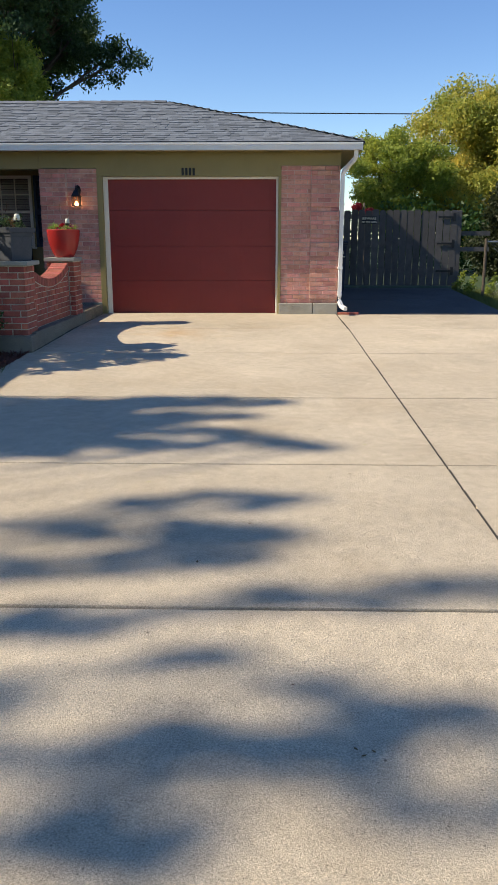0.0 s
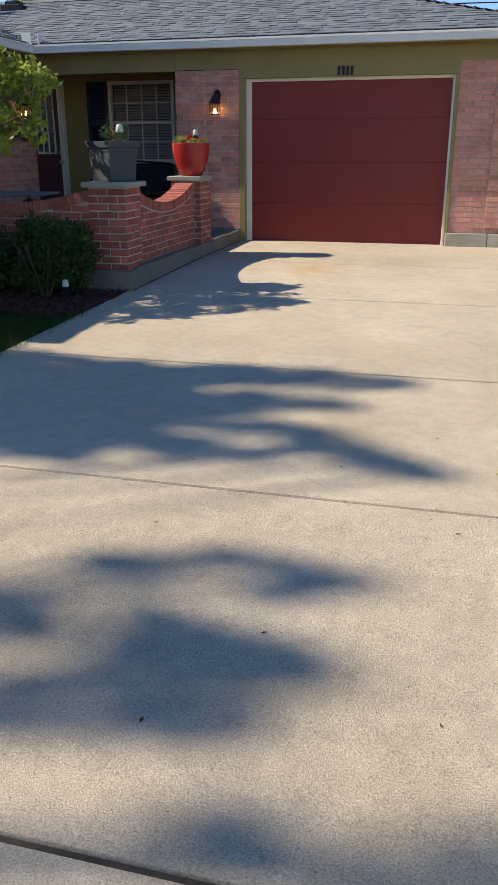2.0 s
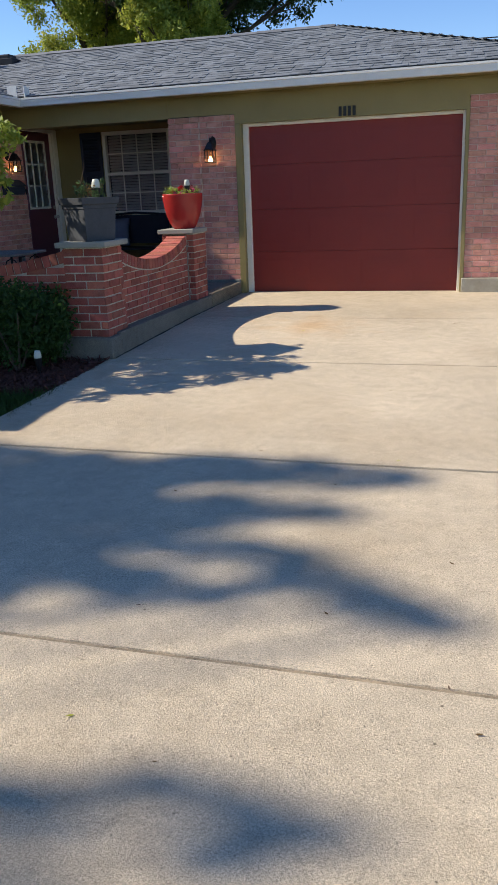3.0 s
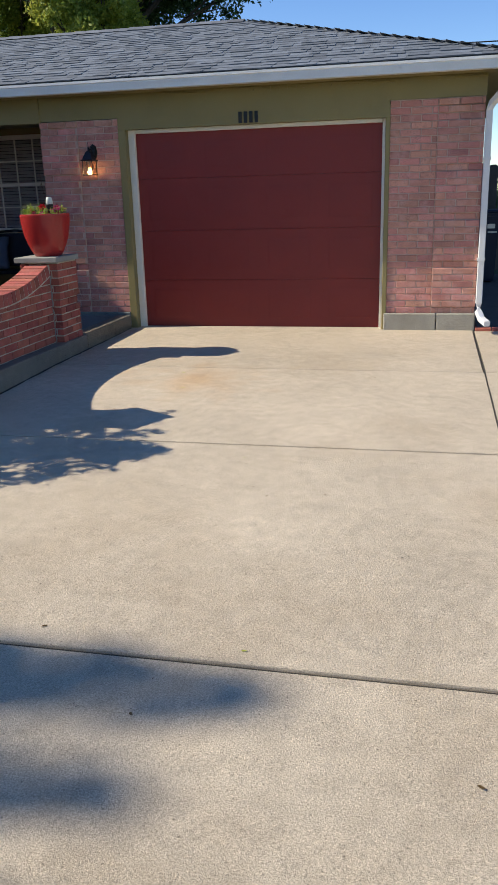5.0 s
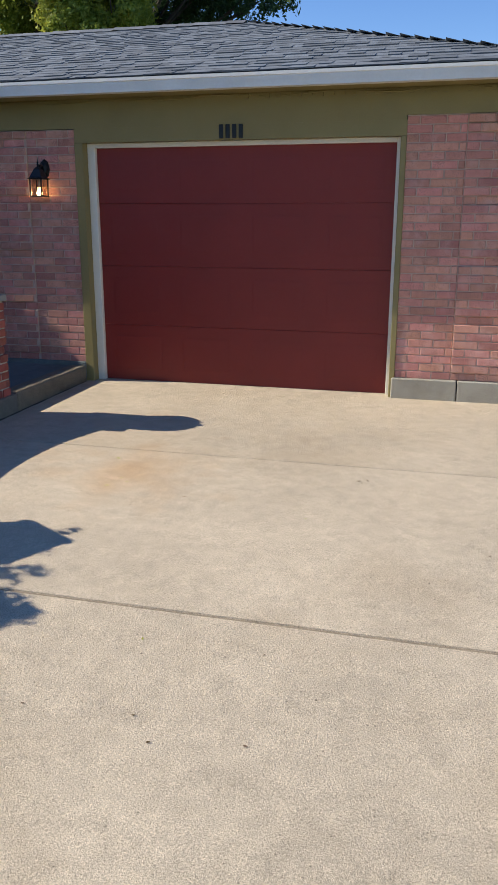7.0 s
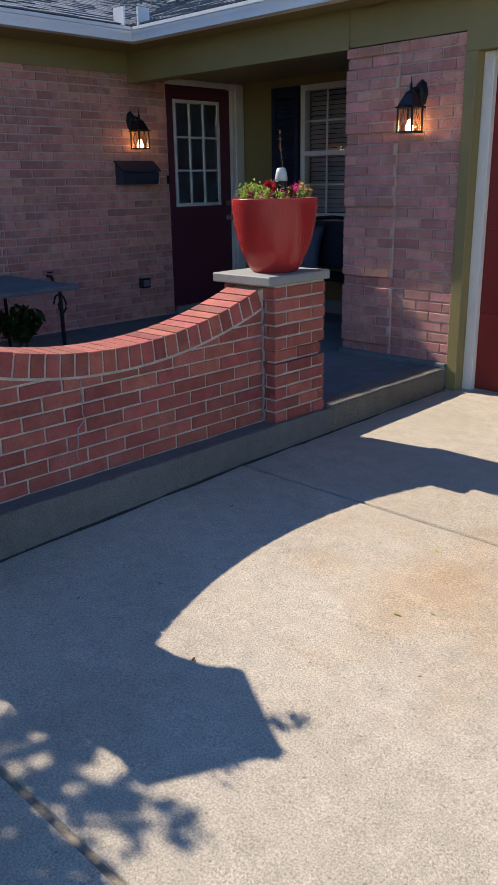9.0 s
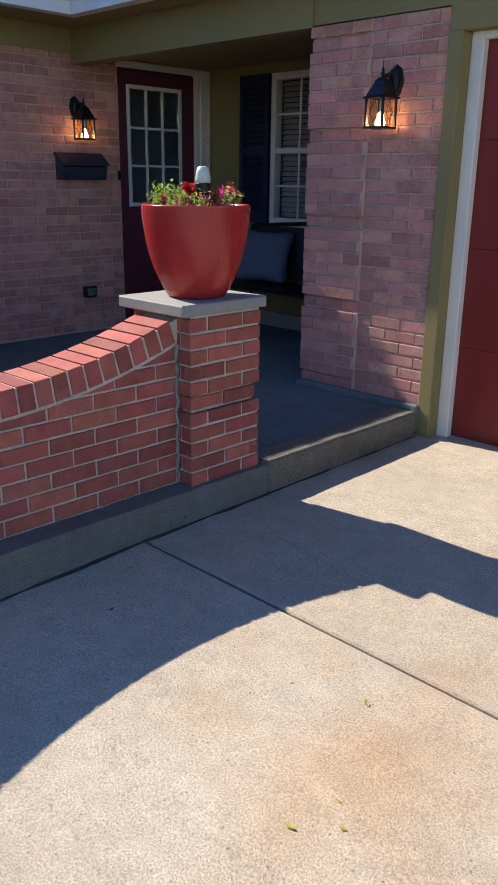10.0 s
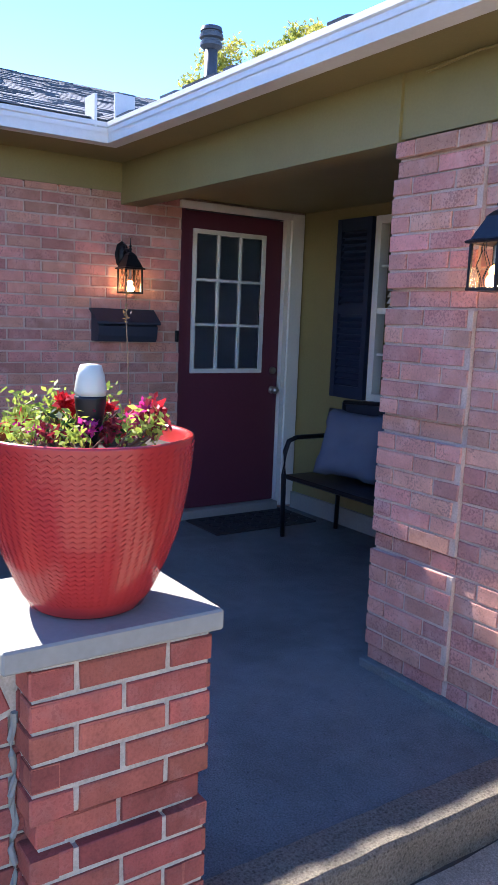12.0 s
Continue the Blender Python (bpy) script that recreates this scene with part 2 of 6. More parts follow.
GALV = material("galvanised_steel", (0.30, 0.31, 0.32), 0.45, metal=0.8, vary=0.15, scale=15)
FLUE = material("dark_flue_metal", (0.10, 0.106, 0.118), 0.5, metal=0.3, vary=0.2, scale=12)
BARK = material("bark", (0.09, 0.07, 0.052), 0.95, vary=0.35, scale=9, bump=0.9, dist=0.02)
BLIND = material("window_blind", (0.38, 0.37, 0.35), 0.7, vary=0.05, bump=0.0)
GLASS = glass_mat("window_glass")
DOOR_GLASS = glass_mat("obscure_door_glass", (0.9, 0.95, 1.0), 0.3)
SLATE = material("slate_curtain", (0.07, 0.085, 0.11), 0.9, vary=0.1, bump=0.0)
CLEAR = glass_mat("lamp_glass", (1.0, 0.93, 0.82), 0.0)
CLEAR.node_tree.nodes["Principled BSDF"].inputs["IOR"].default_value = 1.16
FROST = material("frosted_plastic", (0.52, 0.54, 0.47), 0.35, vary=0.03, bump=0.0)
BULB = glow_mat("lit_bulb", (1.0, 0.62, 0.24), 3.2)
CUSHION = material("blue_fabric", (0.11, 0.13, 0.18), 0.95, vary=0.12, scale=10, fine=300, bump=0.3)
CUSHION_DARK = material("navy_sling_fabric", (0.018, 0.022, 0.034), 0.9, vary=0.15, scale=12, fine=300, bump=0.3)
MATM = material("door_mat_fibre", (0.03, 0.03, 0.03), 0.95, vary=0.3, scale=30, fine=300, bump=0.6)
MAILBOX = material("blue_black_enamel", (0.03, 0.036, 0.052), 0.42, vary=0.12, scale=12, bump=0.03)
STEEL = material("satin_steel", (0.45, 0.43, 0.40), 0.3, metal=1.0, vary=0.05, bump=0.0)
# near-black colour that paints the shade of the rooms indoors
UNLIT_ROOM = material("dark_room", (0.03, 0.03, 0.032), 0.9, vary=0.1, bump=0.0)
BIN = material("navy_plastic", (0.010, 0.016, 0.04), 0.5, vary=0.15, scale=6, bump=0.05)
STEM = material("dry_stem", (0.14, 0.09, 0.055), 0.9, vary=0.2, scale=40, bump=0.2)
CABLE = material("black_cable", (0.012, 0.012, 0.013), 0.7, vary=0.1, bump=0.0)
LEAF_OAK = leaf_mat("dark_oak_leaf", (0.03, 0.062, 0.03), (0.12, 0.17, 0.06), (0.06, 0.105, 0.04))
LEAF_YEL = leaf_mat("autumn_leaf", (0.16, 0.23, 0.045), (0.74, 0.53, 0.11), (0.44, 0.43, 0.09))
LEAF_LIME = leaf_mat("lime_leaf", (0.15, 0.21, 0.035), (0.54, 0.50, 0.09), (0.31, 0.36, 0.06))
LEAF_SHRUB = leaf_mat("shrub_leaf", (0.02, 0.055, 0.014), (0.075, 0.14, 0.032), (0.038, 0.088, 0.02))
LEAF_RED = leaf_mat("red_leaf", (0.12, 0.012, 0.012), (0.35, 0.03, 0.04), (0.22, 0.02, 0.03))
LEAF_CONIFER = leaf_mat("conifer_needles", (0.03, 0.045, 0.018), (0.10, 0.085, 0.035), (0.055, 0.065, 0.025))
LEAF_DRY = leaf_mat("dry_leaf", (0.06, 0.035, 0.012), (0.30, 0.20, 0.08), (0.16, 0.10, 0.04))
GRASS_BLADE = leaf_mat("grass_blade", (0.03, 0.065, 0.012), (0.085, 0.14, 0.03), (0.05, 0.10, 0.02))
GRASS_DRY = leaf_mat("dry_grass_blade", (0.08, 0.12, 0.025), (0.30, 0.26, 0.09), (0.17, 0.19, 0.05))
PETAL_RED = leaf_mat("red_petal", (0.45, 0.008, 0.02), (0.70, 0.03, 0.05), (0.6, 0.02, 0.03))
PETAL_PINK = leaf_mat("magenta_petal", (0.40, 0.02, 0.17), (0.70, 0.12, 0.36), (0.58, 0.04, 0.24))
HERB = leaf_mat("lime_herb_leaf", (0.16, 0.24, 0.03), (0.62, 0.62, 0.16), (0.38, 0.46, 0.08))


# ---- building helpers ----
def thing(name, at, label, category, group="", kind=""):
    ob = new(name)
    ob.location = at
    ob.empty_display_size = 0.1
    bpy.context.view_layer.update()
    return tagged(ob, label, category, group, kind)


def root_of(ob):
    p = Vector((0, 0, 0))
    while ob:
        p += ob.location
        ob = ob.parent
    return p


def part(name, bm, mat, parent, label="", smooth=False):
    """Links a bmesh in world coordinates as one mesh under a thing or part."""
    me = bpy.data.meshes.new(name)
    if parent:
        bmesh.ops.translate(bm, verts=bm.verts, vec=-root_of(parent))
    bmesh.ops.recalc_face_normals(bm, faces=bm.faces)
    bm.to_mesh(me)
    bm.free()
    for m in mat if isinstance(mat, (list, tuple)) else (mat,):
        me.materials.append(m)
    if smooth:
        for p in me.polygons:
            p.use_smooth = True
    ob = new(name, me)
    if parent:
        ob.parent = parent
    if label:
        tagged(ob, label)
    return ob


def raw(name, verts, faces, mat, parent=None, label="", kind=""):
    me = bpy.data.meshes.new(name)
    v = np.asarray(verts, float)
    if parent:
        v = v - np.array(root_of(parent))
    if isinstance(faces, np.ndarray):
        n, k = faces.shape
        me.vertices.add(len(v))
        me.vertices.foreach_set("co", v.astype(np.float32).ravel())
        me.loops.add(n * k)
        me.loops.foreach_set("vertex_index", faces.astype(np.int32).ravel())
        me.polygons.add(n)
        me.polygons.foreach_set("loop_start", np.arange(0, n * k, k, dtype=np.int32))
        me.update(calc_edges=True)
    else:
        me.from_pydata(v.tolist(), [], faces)
    me.materials.append(mat)
    ob = new(name, me)
    if parent:
        ob.parent = parent
    return tagged(ob, label, kind=kind)


def box(bm, x0, y0, z0, x1, y1, z1, bevel=0.0, m=None):
    r = bmesh.ops.create_cube(bm, size=1.0, matrix=Matrix.Translation(((x0 + x1) / 2, (y0 + y1) / 2, (z0 + z1) / 2)) @ Matrix.Diagonal((abs(x1 - x0), abs(y1 - y0), abs(z1 - z0), 1)))
    vs = r["verts"]
    if bevel:
        es = list({e for v in vs for e in v.link_edges})
        r = bmesh.ops.bevel(bm, geom=es, offset=bevel, segments=1, affect="EDGES")
        vs = list({v for v in r["verts"]} | {v for v in vs if v.is_valid})
    if m is not None:
        bmesh.ops.transform(bm, matrix=m, verts=vs)
    return vs


def boxes(*args, bevel=0.0):
    bm = bmesh.new()
    for a in args:
        box(bm, *a, bevel=bevel)
    return bm


def tube(bm, pts, radius, sides=8, taper=None):
    """A swept tube through points; taper gives the end radius."""
    pts = [Vector(p) for p in pts]
    rings = []
    for i, p in enumerate(pts):
        d = (pts[min(i + 1, len(pts) - 1)] - pts[max(i - 1, 0)]).normalized()
        a = d.cross(Vector((0, 0, 1)))
        if a.length < 1e-3:
            a = Vector((1, 0, 0))
        a.normalize()
        b = d.cross(a)
        r = radius if taper is None else radius + (taper - radius) * i / (len(pts) - 1)
        rings.append([bm.verts.new(p + r * (a * math.cos(2 * math.pi * k / sides) + b * math.sin(2 * math.pi * k / sides))) for k in range(sides)])
    for q, s in zip(rings, rings[1:]):
        for k in range(sides):
            bm.faces.new((q[k], q[(k + 1) % sides], s[(k + 1) % sides], s[k]))
    bm.faces.new(rings[0][::-1])
    bm.faces.new(rings[-1])
    return bm


def lathe(bm, cx, cy, profile, sides=32, cap=True):
    """A turned body from (radius, z) pairs."""
    rings = [[bm.verts.new((cx + r * math.cos(2 * math.pi * k / sides), cy + r * math.sin(2 * math.pi * k / sides), z)) for k in range(sides)] for r, z in profile]
    for q, s in zip(rings, rings[1:]):
        for k in range(sides):
            bm.faces.new((q[k], q[(k + 1) % sides], s[(k + 1) % sides], s[k]))
    if cap:
        bm.faces.new(rings[0][::-1])
        bm.faces.new(rings[-1])
    return bm


def gz(y):
    """Height of the paved ground: a gentle rise to the last joint, an almost level apron, then up along the house."""
    return float(np.interp(y, GROUND_Y, GROUND_Z))


GROUND_Y, GROUND_Z = (-8.0, 10.655, 12.62, 17.2), (-0.112, 0.3824, 0.393, 0.556)


def leaves(rng, centres, radii, count, size, squash=0.8, shell=0.55):
    """Leaf diamonds scattered through ellipsoid clumps, as vertex and face arrays."""
    c = np.asarray(centres, float)
    r = np.asarray(radii, float)
    w = r ** 2 / (r ** 2).sum()
    k = rng.choice(len(c), count, p=w)
    d = rng.normal(size=(count, 3))
    d /= np.linalg.norm(d, axis=1)[:, None]
    rad = r[k] * (shell + (1 - shell) * rng.random(count)) * (0.8 + 0.35 * rng.random(count))
    p = c[k] + d * rad[:, None] * np.array([1, 1, squash])
    a = rng.normal(size=(count, 3)) + d * 0.3
    a /= np.linalg.norm(a, axis=1)[:, None]
    b = np.cross(a, rng.normal(size=(count, 3)))
    b /= np.linalg.norm(b, axis=1)[:, None]
    s = size * (0.6 + 0.8 * rng.random(count))[:, None]
    v = np.stack([p - a * s, p + b * s * 0.45, p + a * s, p - b * s * 0.45], 1).reshape(-1, 3)
    f = np.arange(count * 4).reshape(-1, 4)
    return v, f


def tree(name, at, height, trunk_r, clumps, count, size, mat, label, seed, fork=0.3, limb=0.3, tight=0.28, loose=0.7, rise=0.8):
    """A tapered trunk, limbs to each clump of the crown, and a crown of single leaves."""
    rng = np.random.default_rng(seed)
    t = thing(name, at, label, "tree")
    x, y, z = at
    top = Vector((x, y, z + height * 0.75))
    bm = bmesh.new()
    tube(bm, [(x + 0.08 * math.sin(i) * trunk_r * 4 * (i > 0), y + 0.1 * math.cos(2 * i) * trunk_r * 3 * (i > 0), z - 0.1 + (height * 0.75 + 0.1) * i / 5) for i in range(6)], trunk_r, 10, trunk_r * 0.3)
    part("trunk", bm, BARK, t, smooth=True)
    for cx, cy, cz, r in clumps:
        bm = bmesh.new()
        h = z + (cz - z) * (fork + 0.35 * rng.random())
        h = min(h, z + height * 0.74)
        a = Vector((x, y, h))
        b = Vector((cx, cy, cz))
        m = (a + b) / 2 + Vector((0, 0, 0.12 * (b - a).length))
        tube(bm, [a, m, b], trunk_r * limb, 6, trunk_r * limb * 0.2)
        for _ in range(3):
            e = b + Vector(rng.normal(size=3)) * r * 0.3
            tube(bm, [m.lerp(b, 0.6), e], trunk_r * limb * 0.35, 5, trunk_r * 0.03)
        part("limb", bm, BARK, t)
    sub, rad = [], []
    for cx, cy, cz, r in clumps:
        for _ in range(9):
            d = rng.normal(size=3)
            d /= np.linalg.norm(d)
            sub.append((cx + d[0] * r * loose, cy + d[1] * r * loose, cz + d[2] * r * loose * rise))
            rad.append(r * (tight + 0.25 * rng.random()))
    v, f = leaves(rng, sub, rad, count, size, 0.8, 0.2)
    raw("crown", v, f, mat, t)
    return t


# ---- the ground and paving ----
def strip(name, xs, ys, drop, mat, label, kind="structure", cat="ground"):
    bm = bmesh.new()
    g = [[bm.verts.new((x, y, gz(y) - drop)) for x in xs] for y in ys]
    for a, b in zip(g, g[1:]):
        for i in range(len(xs) - 1):
            bm.faces.new((a[i], a[i + 1], b[i + 1], b[i]))
    ob = part(name, bm, mat, None)
    return tagged(ob, label, cat, kind=kind)


strip("ground", [-900, -60, -20, 0, 20, 60, 900], [-900, -60, -8, -4, 0, 4, 8, 10.655, 12.62, 17.2, 30, 60, 900], 0.075, GRASSM, "short green lawn over level soil", cat="lawn")
driveway = strip("driveway", [-2.66, 3.8], [-8, -4, 0, 4, 8, 10.655, 12.62, 17.0], 0.013, JOINT, "pale concrete driveway with dark joints", cat="driveway")


def slab(parent, x0, y0, x1, y1, mat=CONCRETE, j=0.010, depth=0.16, edge=0.006, j0=0.010, j1=0.010):
    bm = bmesh.new()
    a = [(x0 + j, y0 + j0), (x1 - j, y0 + j0), (x1 - j, y1 - j1), (x0 + j, y1 - j1)]
    e = edge
    b = [(x0 + j + e, y0 + j0 + e), (x1 - j - e, y0 + j0 + e), (x1 - j - e, y1 - j1 - e), (x0 + j + e, y1 - j1 - e)]
    low = [bm.verts.new((x, y, gz(y) - depth)) for x, y in a]
    mid = [bm.verts.new((x, y, gz(y) - 0.008)) for x, y in a]
    top = [bm.verts.new((x, y, gz(y))) for x, y in b]
    for p, q in ((low, mid), (mid, top)):
        for k in range(4):
            bm.faces.new((p[k], p[(k + 1) % 4], q[(k + 1) % 4], q[k]))
    bm.faces.new(top)
    return part("slab", bm, mat, parent)


JOINTS = [(-7.6, 0.012), (-5.4, 0.012), (-3.2, 0.012), (-1.1, 0.012), (0.85, 0.015), (2.712, 0.012), (4.575, 0.009), (6.43, 0.012), (8.685, 0.010), (10.655, 0.008)]
for (y0, j0), (y1, j1) in zip(JOINTS, JOINTS[1:]):
    slab(driveway, -2.68, y0, 1.085, y1, j=0.005, edge=0.002, j0=j0, j1=j1)
    slab(driveway, 1.085, y0, 3.82, y1, j=0.005, edge=0.002, j0=j0, j1=j1)
slab(driveway, -2.68, 10.655, 1.085, 12.9)
slab(driveway, 1.085, 10.655, 3.82, 12.66)
bm = bmesh.new()
WR = random.Random(17)
y = -7.4
while y < 12.6:
    e = min(y + WR.uniform(0.12, 0.5), 12.64)
    w0, w1 = WR.uniform(0.003, 0.008), WR.uniform(0.003, 0.008)
    top = [bm.verts.new((1.085 + a, b, gz(b) + 0.0015)) for a, b in ((-w0, y), (w0, y), (w1, e), (-w1, e))]
    low = [bm.verts.new(v.co - Vector((0, 0, 0.03))) for v in top]
    bm.faces.new(top)
    for k in range(4):
        bm.faces.new((low[k], low[(k + 1) % 4], top[(k + 1) % 4], top[k]))
    y = e + WR.uniform(0.0, 0.05)
part("joint_filler", bm, JOINT, driveway, "dark dirt packed in the long joint")
for y in (4.575, 8.685):
    part("joint_filler", boxes((-2.66, y - 0.0085, gz(y) - 0.03, 3.8, y + 0.0085, gz(y) - 0.006)), SAND, driveway, "sandy filler in the joint")
# two pad slabs beside the garage, much darker in base colour than the drive
slab(driveway, 1.12, 12.66, 3.82, 14.8, DARK_CONCRETE)
slab(driveway, 1.12, 14.8, 3.82, 17.0, DARK_CONCRETE)

def worn(bm, step=0.05, amount=0.005, seed=1):
    """Cuts long edges short and wears the surface unevenly."""
    for _ in range(7):
        long_e = [e for e in bm.edges if e.calc_length() > step * 1.6]
        if not long_e:
            break
        bmesh.ops.subdivide_edges(bm, edges=long_e, cuts=1, use_grid_fill=True)
        if len(bm.verts) > 9000:
            break
    for v in bm.verts:
        p = v.co * 14 + Vector((seed, 0, 0))
        v.co += Vector((noise.noise(p), noise.noise(p + Vector((9, 3, 1))), noise.noise(p + Vector((2, 7, 5))))) * amount
    return bm


# ---- the porch slab, its curb and step ----
PF = 0.54
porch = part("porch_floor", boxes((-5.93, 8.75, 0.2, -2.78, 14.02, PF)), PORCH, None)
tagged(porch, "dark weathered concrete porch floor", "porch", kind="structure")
curb = part("porch_curb", worn(boxes((-2.780, 8.865, 0.1, -2.630, 11.380, 0.533), (-6.4, 8.66, 0.1, -2.627, 8.86, 0.512), bevel=0.006), 0.06, 0.004), CURB, None)
tagged(curb, "rough grey concrete foundation curb under the brick wall", "curb", kind="structure")
step = part("porch_step", worn(boxes((-2.790, 11.385, 0.1, -2.630, 12.60, 0.545), bevel=0.012), 0.025, 0.0045, 5), STEP_EDGE, None)
tagged(step, "worn concrete step edge of the porch", "step", kind="structure")

bm = bmesh.new()
y, w1 = 8.7, 0.012
while y < 12.58:
    e = min(y + WR.uniform(0.05, 0.22), 12.6)
    w0, w1 = w1, WR.uniform(0.003, 0.018)
    top = [bm.verts.new(p) for p in ((-2.64, y, gz(y) + 0.012), (-2.628 + w0, y, gz(y) + 0.002), (-2.628 + w1, e, gz(e) + 0.002), (-2.64, e, gz(e) + 0.012))]
    bm.faces.new(top)
    y = e
part("edge_dirt", bm, JOINT, driveway, "dark dirt gathered along the curb")

# ---- walls ----
WY = 12.64   # front face of the garage wall
WX = -5.92   # face of the wing beside the porch


def wall(name, label, mat, *bs):
    return tagged(part(name, boxes(*bs), mat, None), label, "wall", kind="structure")


wall_left = wall("wall_garage_left", "pinkish brick wall between porch and garage door", MORTAR, (-3.525, WY + 0.006, 0.42, -2.645, WY + 0.2, 2.595), (-3.525, WY + 0.2, 0.42, -3.31, 14.05, 2.7))
wall_right = wall("wall_garage_right", "pinkish brick wall with projecting corner blocks", MORTAR, (0.19, WY + 0.006, 0.575, 1.08, WY + 0.2, 2.64), (0.88, WY + 0.2, 0.40, 1.08, 19.0, 2.75))
wall_wing = wall("wall_wing", "pinkish brick wall of the projecting wing", MORTAR, (WX - 0.2, 6.62, 0.3, WX - 0.006, 13.05, 2.655), (WX - 0.2, 14.02, 0.3, WX - 0.012, 14.2, 2.9), (WX - 0.2, 13.05, 2.66, WX - 0.012, 14.02, 2.9))
wall("wall_wing_south", "brick end wall of the wing", BRICK, (-12.6, 6.62, 0.2, WX - 0.2, 6.82, 2.75))
wall("wall_rear", "olive painted back wall of the porch", OLIVE, (WX, 14.05, 0.4, -5.14, 14.2, 2.75), (-4.06, 14.05, 0.4, -3.31, 14.2, 2.75), (-5.14, 14.05, 0.4, -4.06, 14.2, 1.42), (-5.14, 14.05, 2.60, -4.06, 14.2, 2.75))
wall("wall_house_back", "brick rear wall of the house", BRICK, (-12.6, 18.9, 0.3, 1.08, 19.1, 2.75))
wall("wall_house_west", "brick west wall of the house", BRICK, (-12.6, 6.82, 0.2, -12.4, 18.9, 2.75))
wall("wall_porch_base", "painted base board at the foot of the porch wall", GREY_PAINT, (-5.90, 14.02, PF, -3.52, 14.047, 0.66))
foundation = thing("foundation", (0.6, 12.6, 0.4), "pale grey concrete foundation block under the brick", "foundation", kind="structure")
part("block", boxes((0.165, 12.605, 0.30, 0.70, 12.80, 0.572), bevel=0.008), FOUND, foundation)
part("block", boxes((0.706, 12.605, 0.30, 1.09, 12.80, 0.572), bevel=0.008), FOUND, foundation)
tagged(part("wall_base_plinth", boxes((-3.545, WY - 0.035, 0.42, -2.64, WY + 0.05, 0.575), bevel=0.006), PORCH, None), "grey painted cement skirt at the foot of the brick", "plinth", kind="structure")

# header board, beam, soffits
tagged(part("header_board", boxes((-2.645, WY - 0.004, 2.485, 0.19, WY + 0.1, 2.60), (-3.52, WY - 0.006, 2.60, 0.185, WY + 0.1, 2.85), (0.185, WY - 0.006, 2.635, 1.09, WY + 0.1, 2.85)), OLIVE, None), "olive painted board above the garage door", "board", kind="structure")
tagged(part("porch_beam", boxes((WX - 0.01, WY - 0.02, 2.59, -3.52, WY + 0.12, 2.85)), OLIVE, None), "olive painted beam over the porch opening", "beam", kind="structure")
tagged(part("wing_frieze", boxes((WX - 0.1, 6.6, 2.66, WX + 0.012, WY - 0.02, 2.87)), OLIVE, None), "olive painted frieze board under the wing eave", "board", kind="structure")
tagged(part("porch_ceiling", boxes((WX, WY + 0.12, 2.68, -3.31, 14.05, 2.74)), OLIVE, None), "olive painted porch ceiling", "ceiling", kind="structure")
soffit = thing("soffit", (-2, 12.5, 2.84), "olive painted eave soffit boards", "soffit", kind="structure")
for sb in ((-5.515, 12.385, 2.835, 1.36, WY + 0.05, 2.86), (WX + 0.01, 6.25, 2.835, -5.517, WY, 2.86), (1.08, WY + 0.052, 2.835, 1.36, 19.3, 2.86)):
    part("board", boxes(sb), OLIVE, soffit)

# garage opening: jambs, stops, the sectional door
frame_g = thing("garage_door_frame", (-1.2, 12.7, 0.43), "olive jambs and cream stop moulding round the garage door", "door frame", kind="structure")
part("jamb", boxes((-2.645, WY - 0.012, 0.37, -2.565, WY + 0.13, 2.485), bevel=0.004), OLIVE, frame_g)
part("jamb", boxes((0.145, WY - 0.012, 0.37, 0.19, WY + 0.13, 2.485), bevel=0.004), OLIVE, frame_g)
part("stop", boxes((-2.565, WY + 0.075, 0.38, -2.495, WY + 0.125, 2.485), bevel=0.004), WHITE, frame_g)
part("stop", boxes((0.112, WY + 0.075, 0.38, 0.145, WY + 0.125, 2.485), bevel=0.004), WHITE, frame_g)
part("stop", boxes((-2.495, WY + 0.075, 2.447, 0.112, WY + 0.125, 2.485), bevel=0.004), WHITE, frame_g)
garage_door = thing("garage_door", (-1.19, 12.8, 0.43), "closed dull red sectional garage door", "garage door", kind="structure")
GY = WY + 0.128
ZS = [0.40, 0.915, 1.445, 1.985, 2.45]
for z0, z1 in zip(ZS, ZS[1:]):
    bm = bmesh.new()
    box(bm, -2.50, GY, z0 + 0.0008, 0.125, GY + 0.05, z1 - 0.0008, bevel=0.002)
    n = 4
    w = 2.625 / n
    for i in range(n):
        x0, x1 = -2.50 + i * w + 0.10, -2.50 + (i + 1) * w - 0.10
        a, b = z0 + 0.10, z1 - 0.10
        o = [bm.verts.new((x, GY - 0.0004, z)) for x, z in ((x0, a), (x1, a), (x1, b), (x0, b))]
        q = [bm.verts.new((x, GY - 0.0014, z)) for x, z in ((x0 + 0.02, a + 0.02), (x1 - 0.02, a + 0.02), (x1 - 0.02, b - 0.02), (x0 + 0.02, b - 0.02))]
        for k in range(4):
            bm.faces.new((o[k], o[(k + 1) % 4], q[(k + 1) % 4], q[k]))
        bm.faces.new(q)
    part("panel", bm, GARAGE_RED, garage_door)
part("bottom_seal", boxes((-2.49, GY + 0.005, 0.375, 0.12, GY + 0.045, 0.402)), BLACK, garage_door)
# added sheet, its black colour stands for shade behind the garage door
wall("wall_garage_inside", "near-black sheet standing for the unlit garage", UNLIT_ROOM, (-2.9, 12.95, 0.3, 0.4, 13.0, 2.7))

# ---- roof ----
ZE, SL = 2.951, 0.322
EY, EX, WE = 12.35, 1.40, -5.46
RY = 15.6
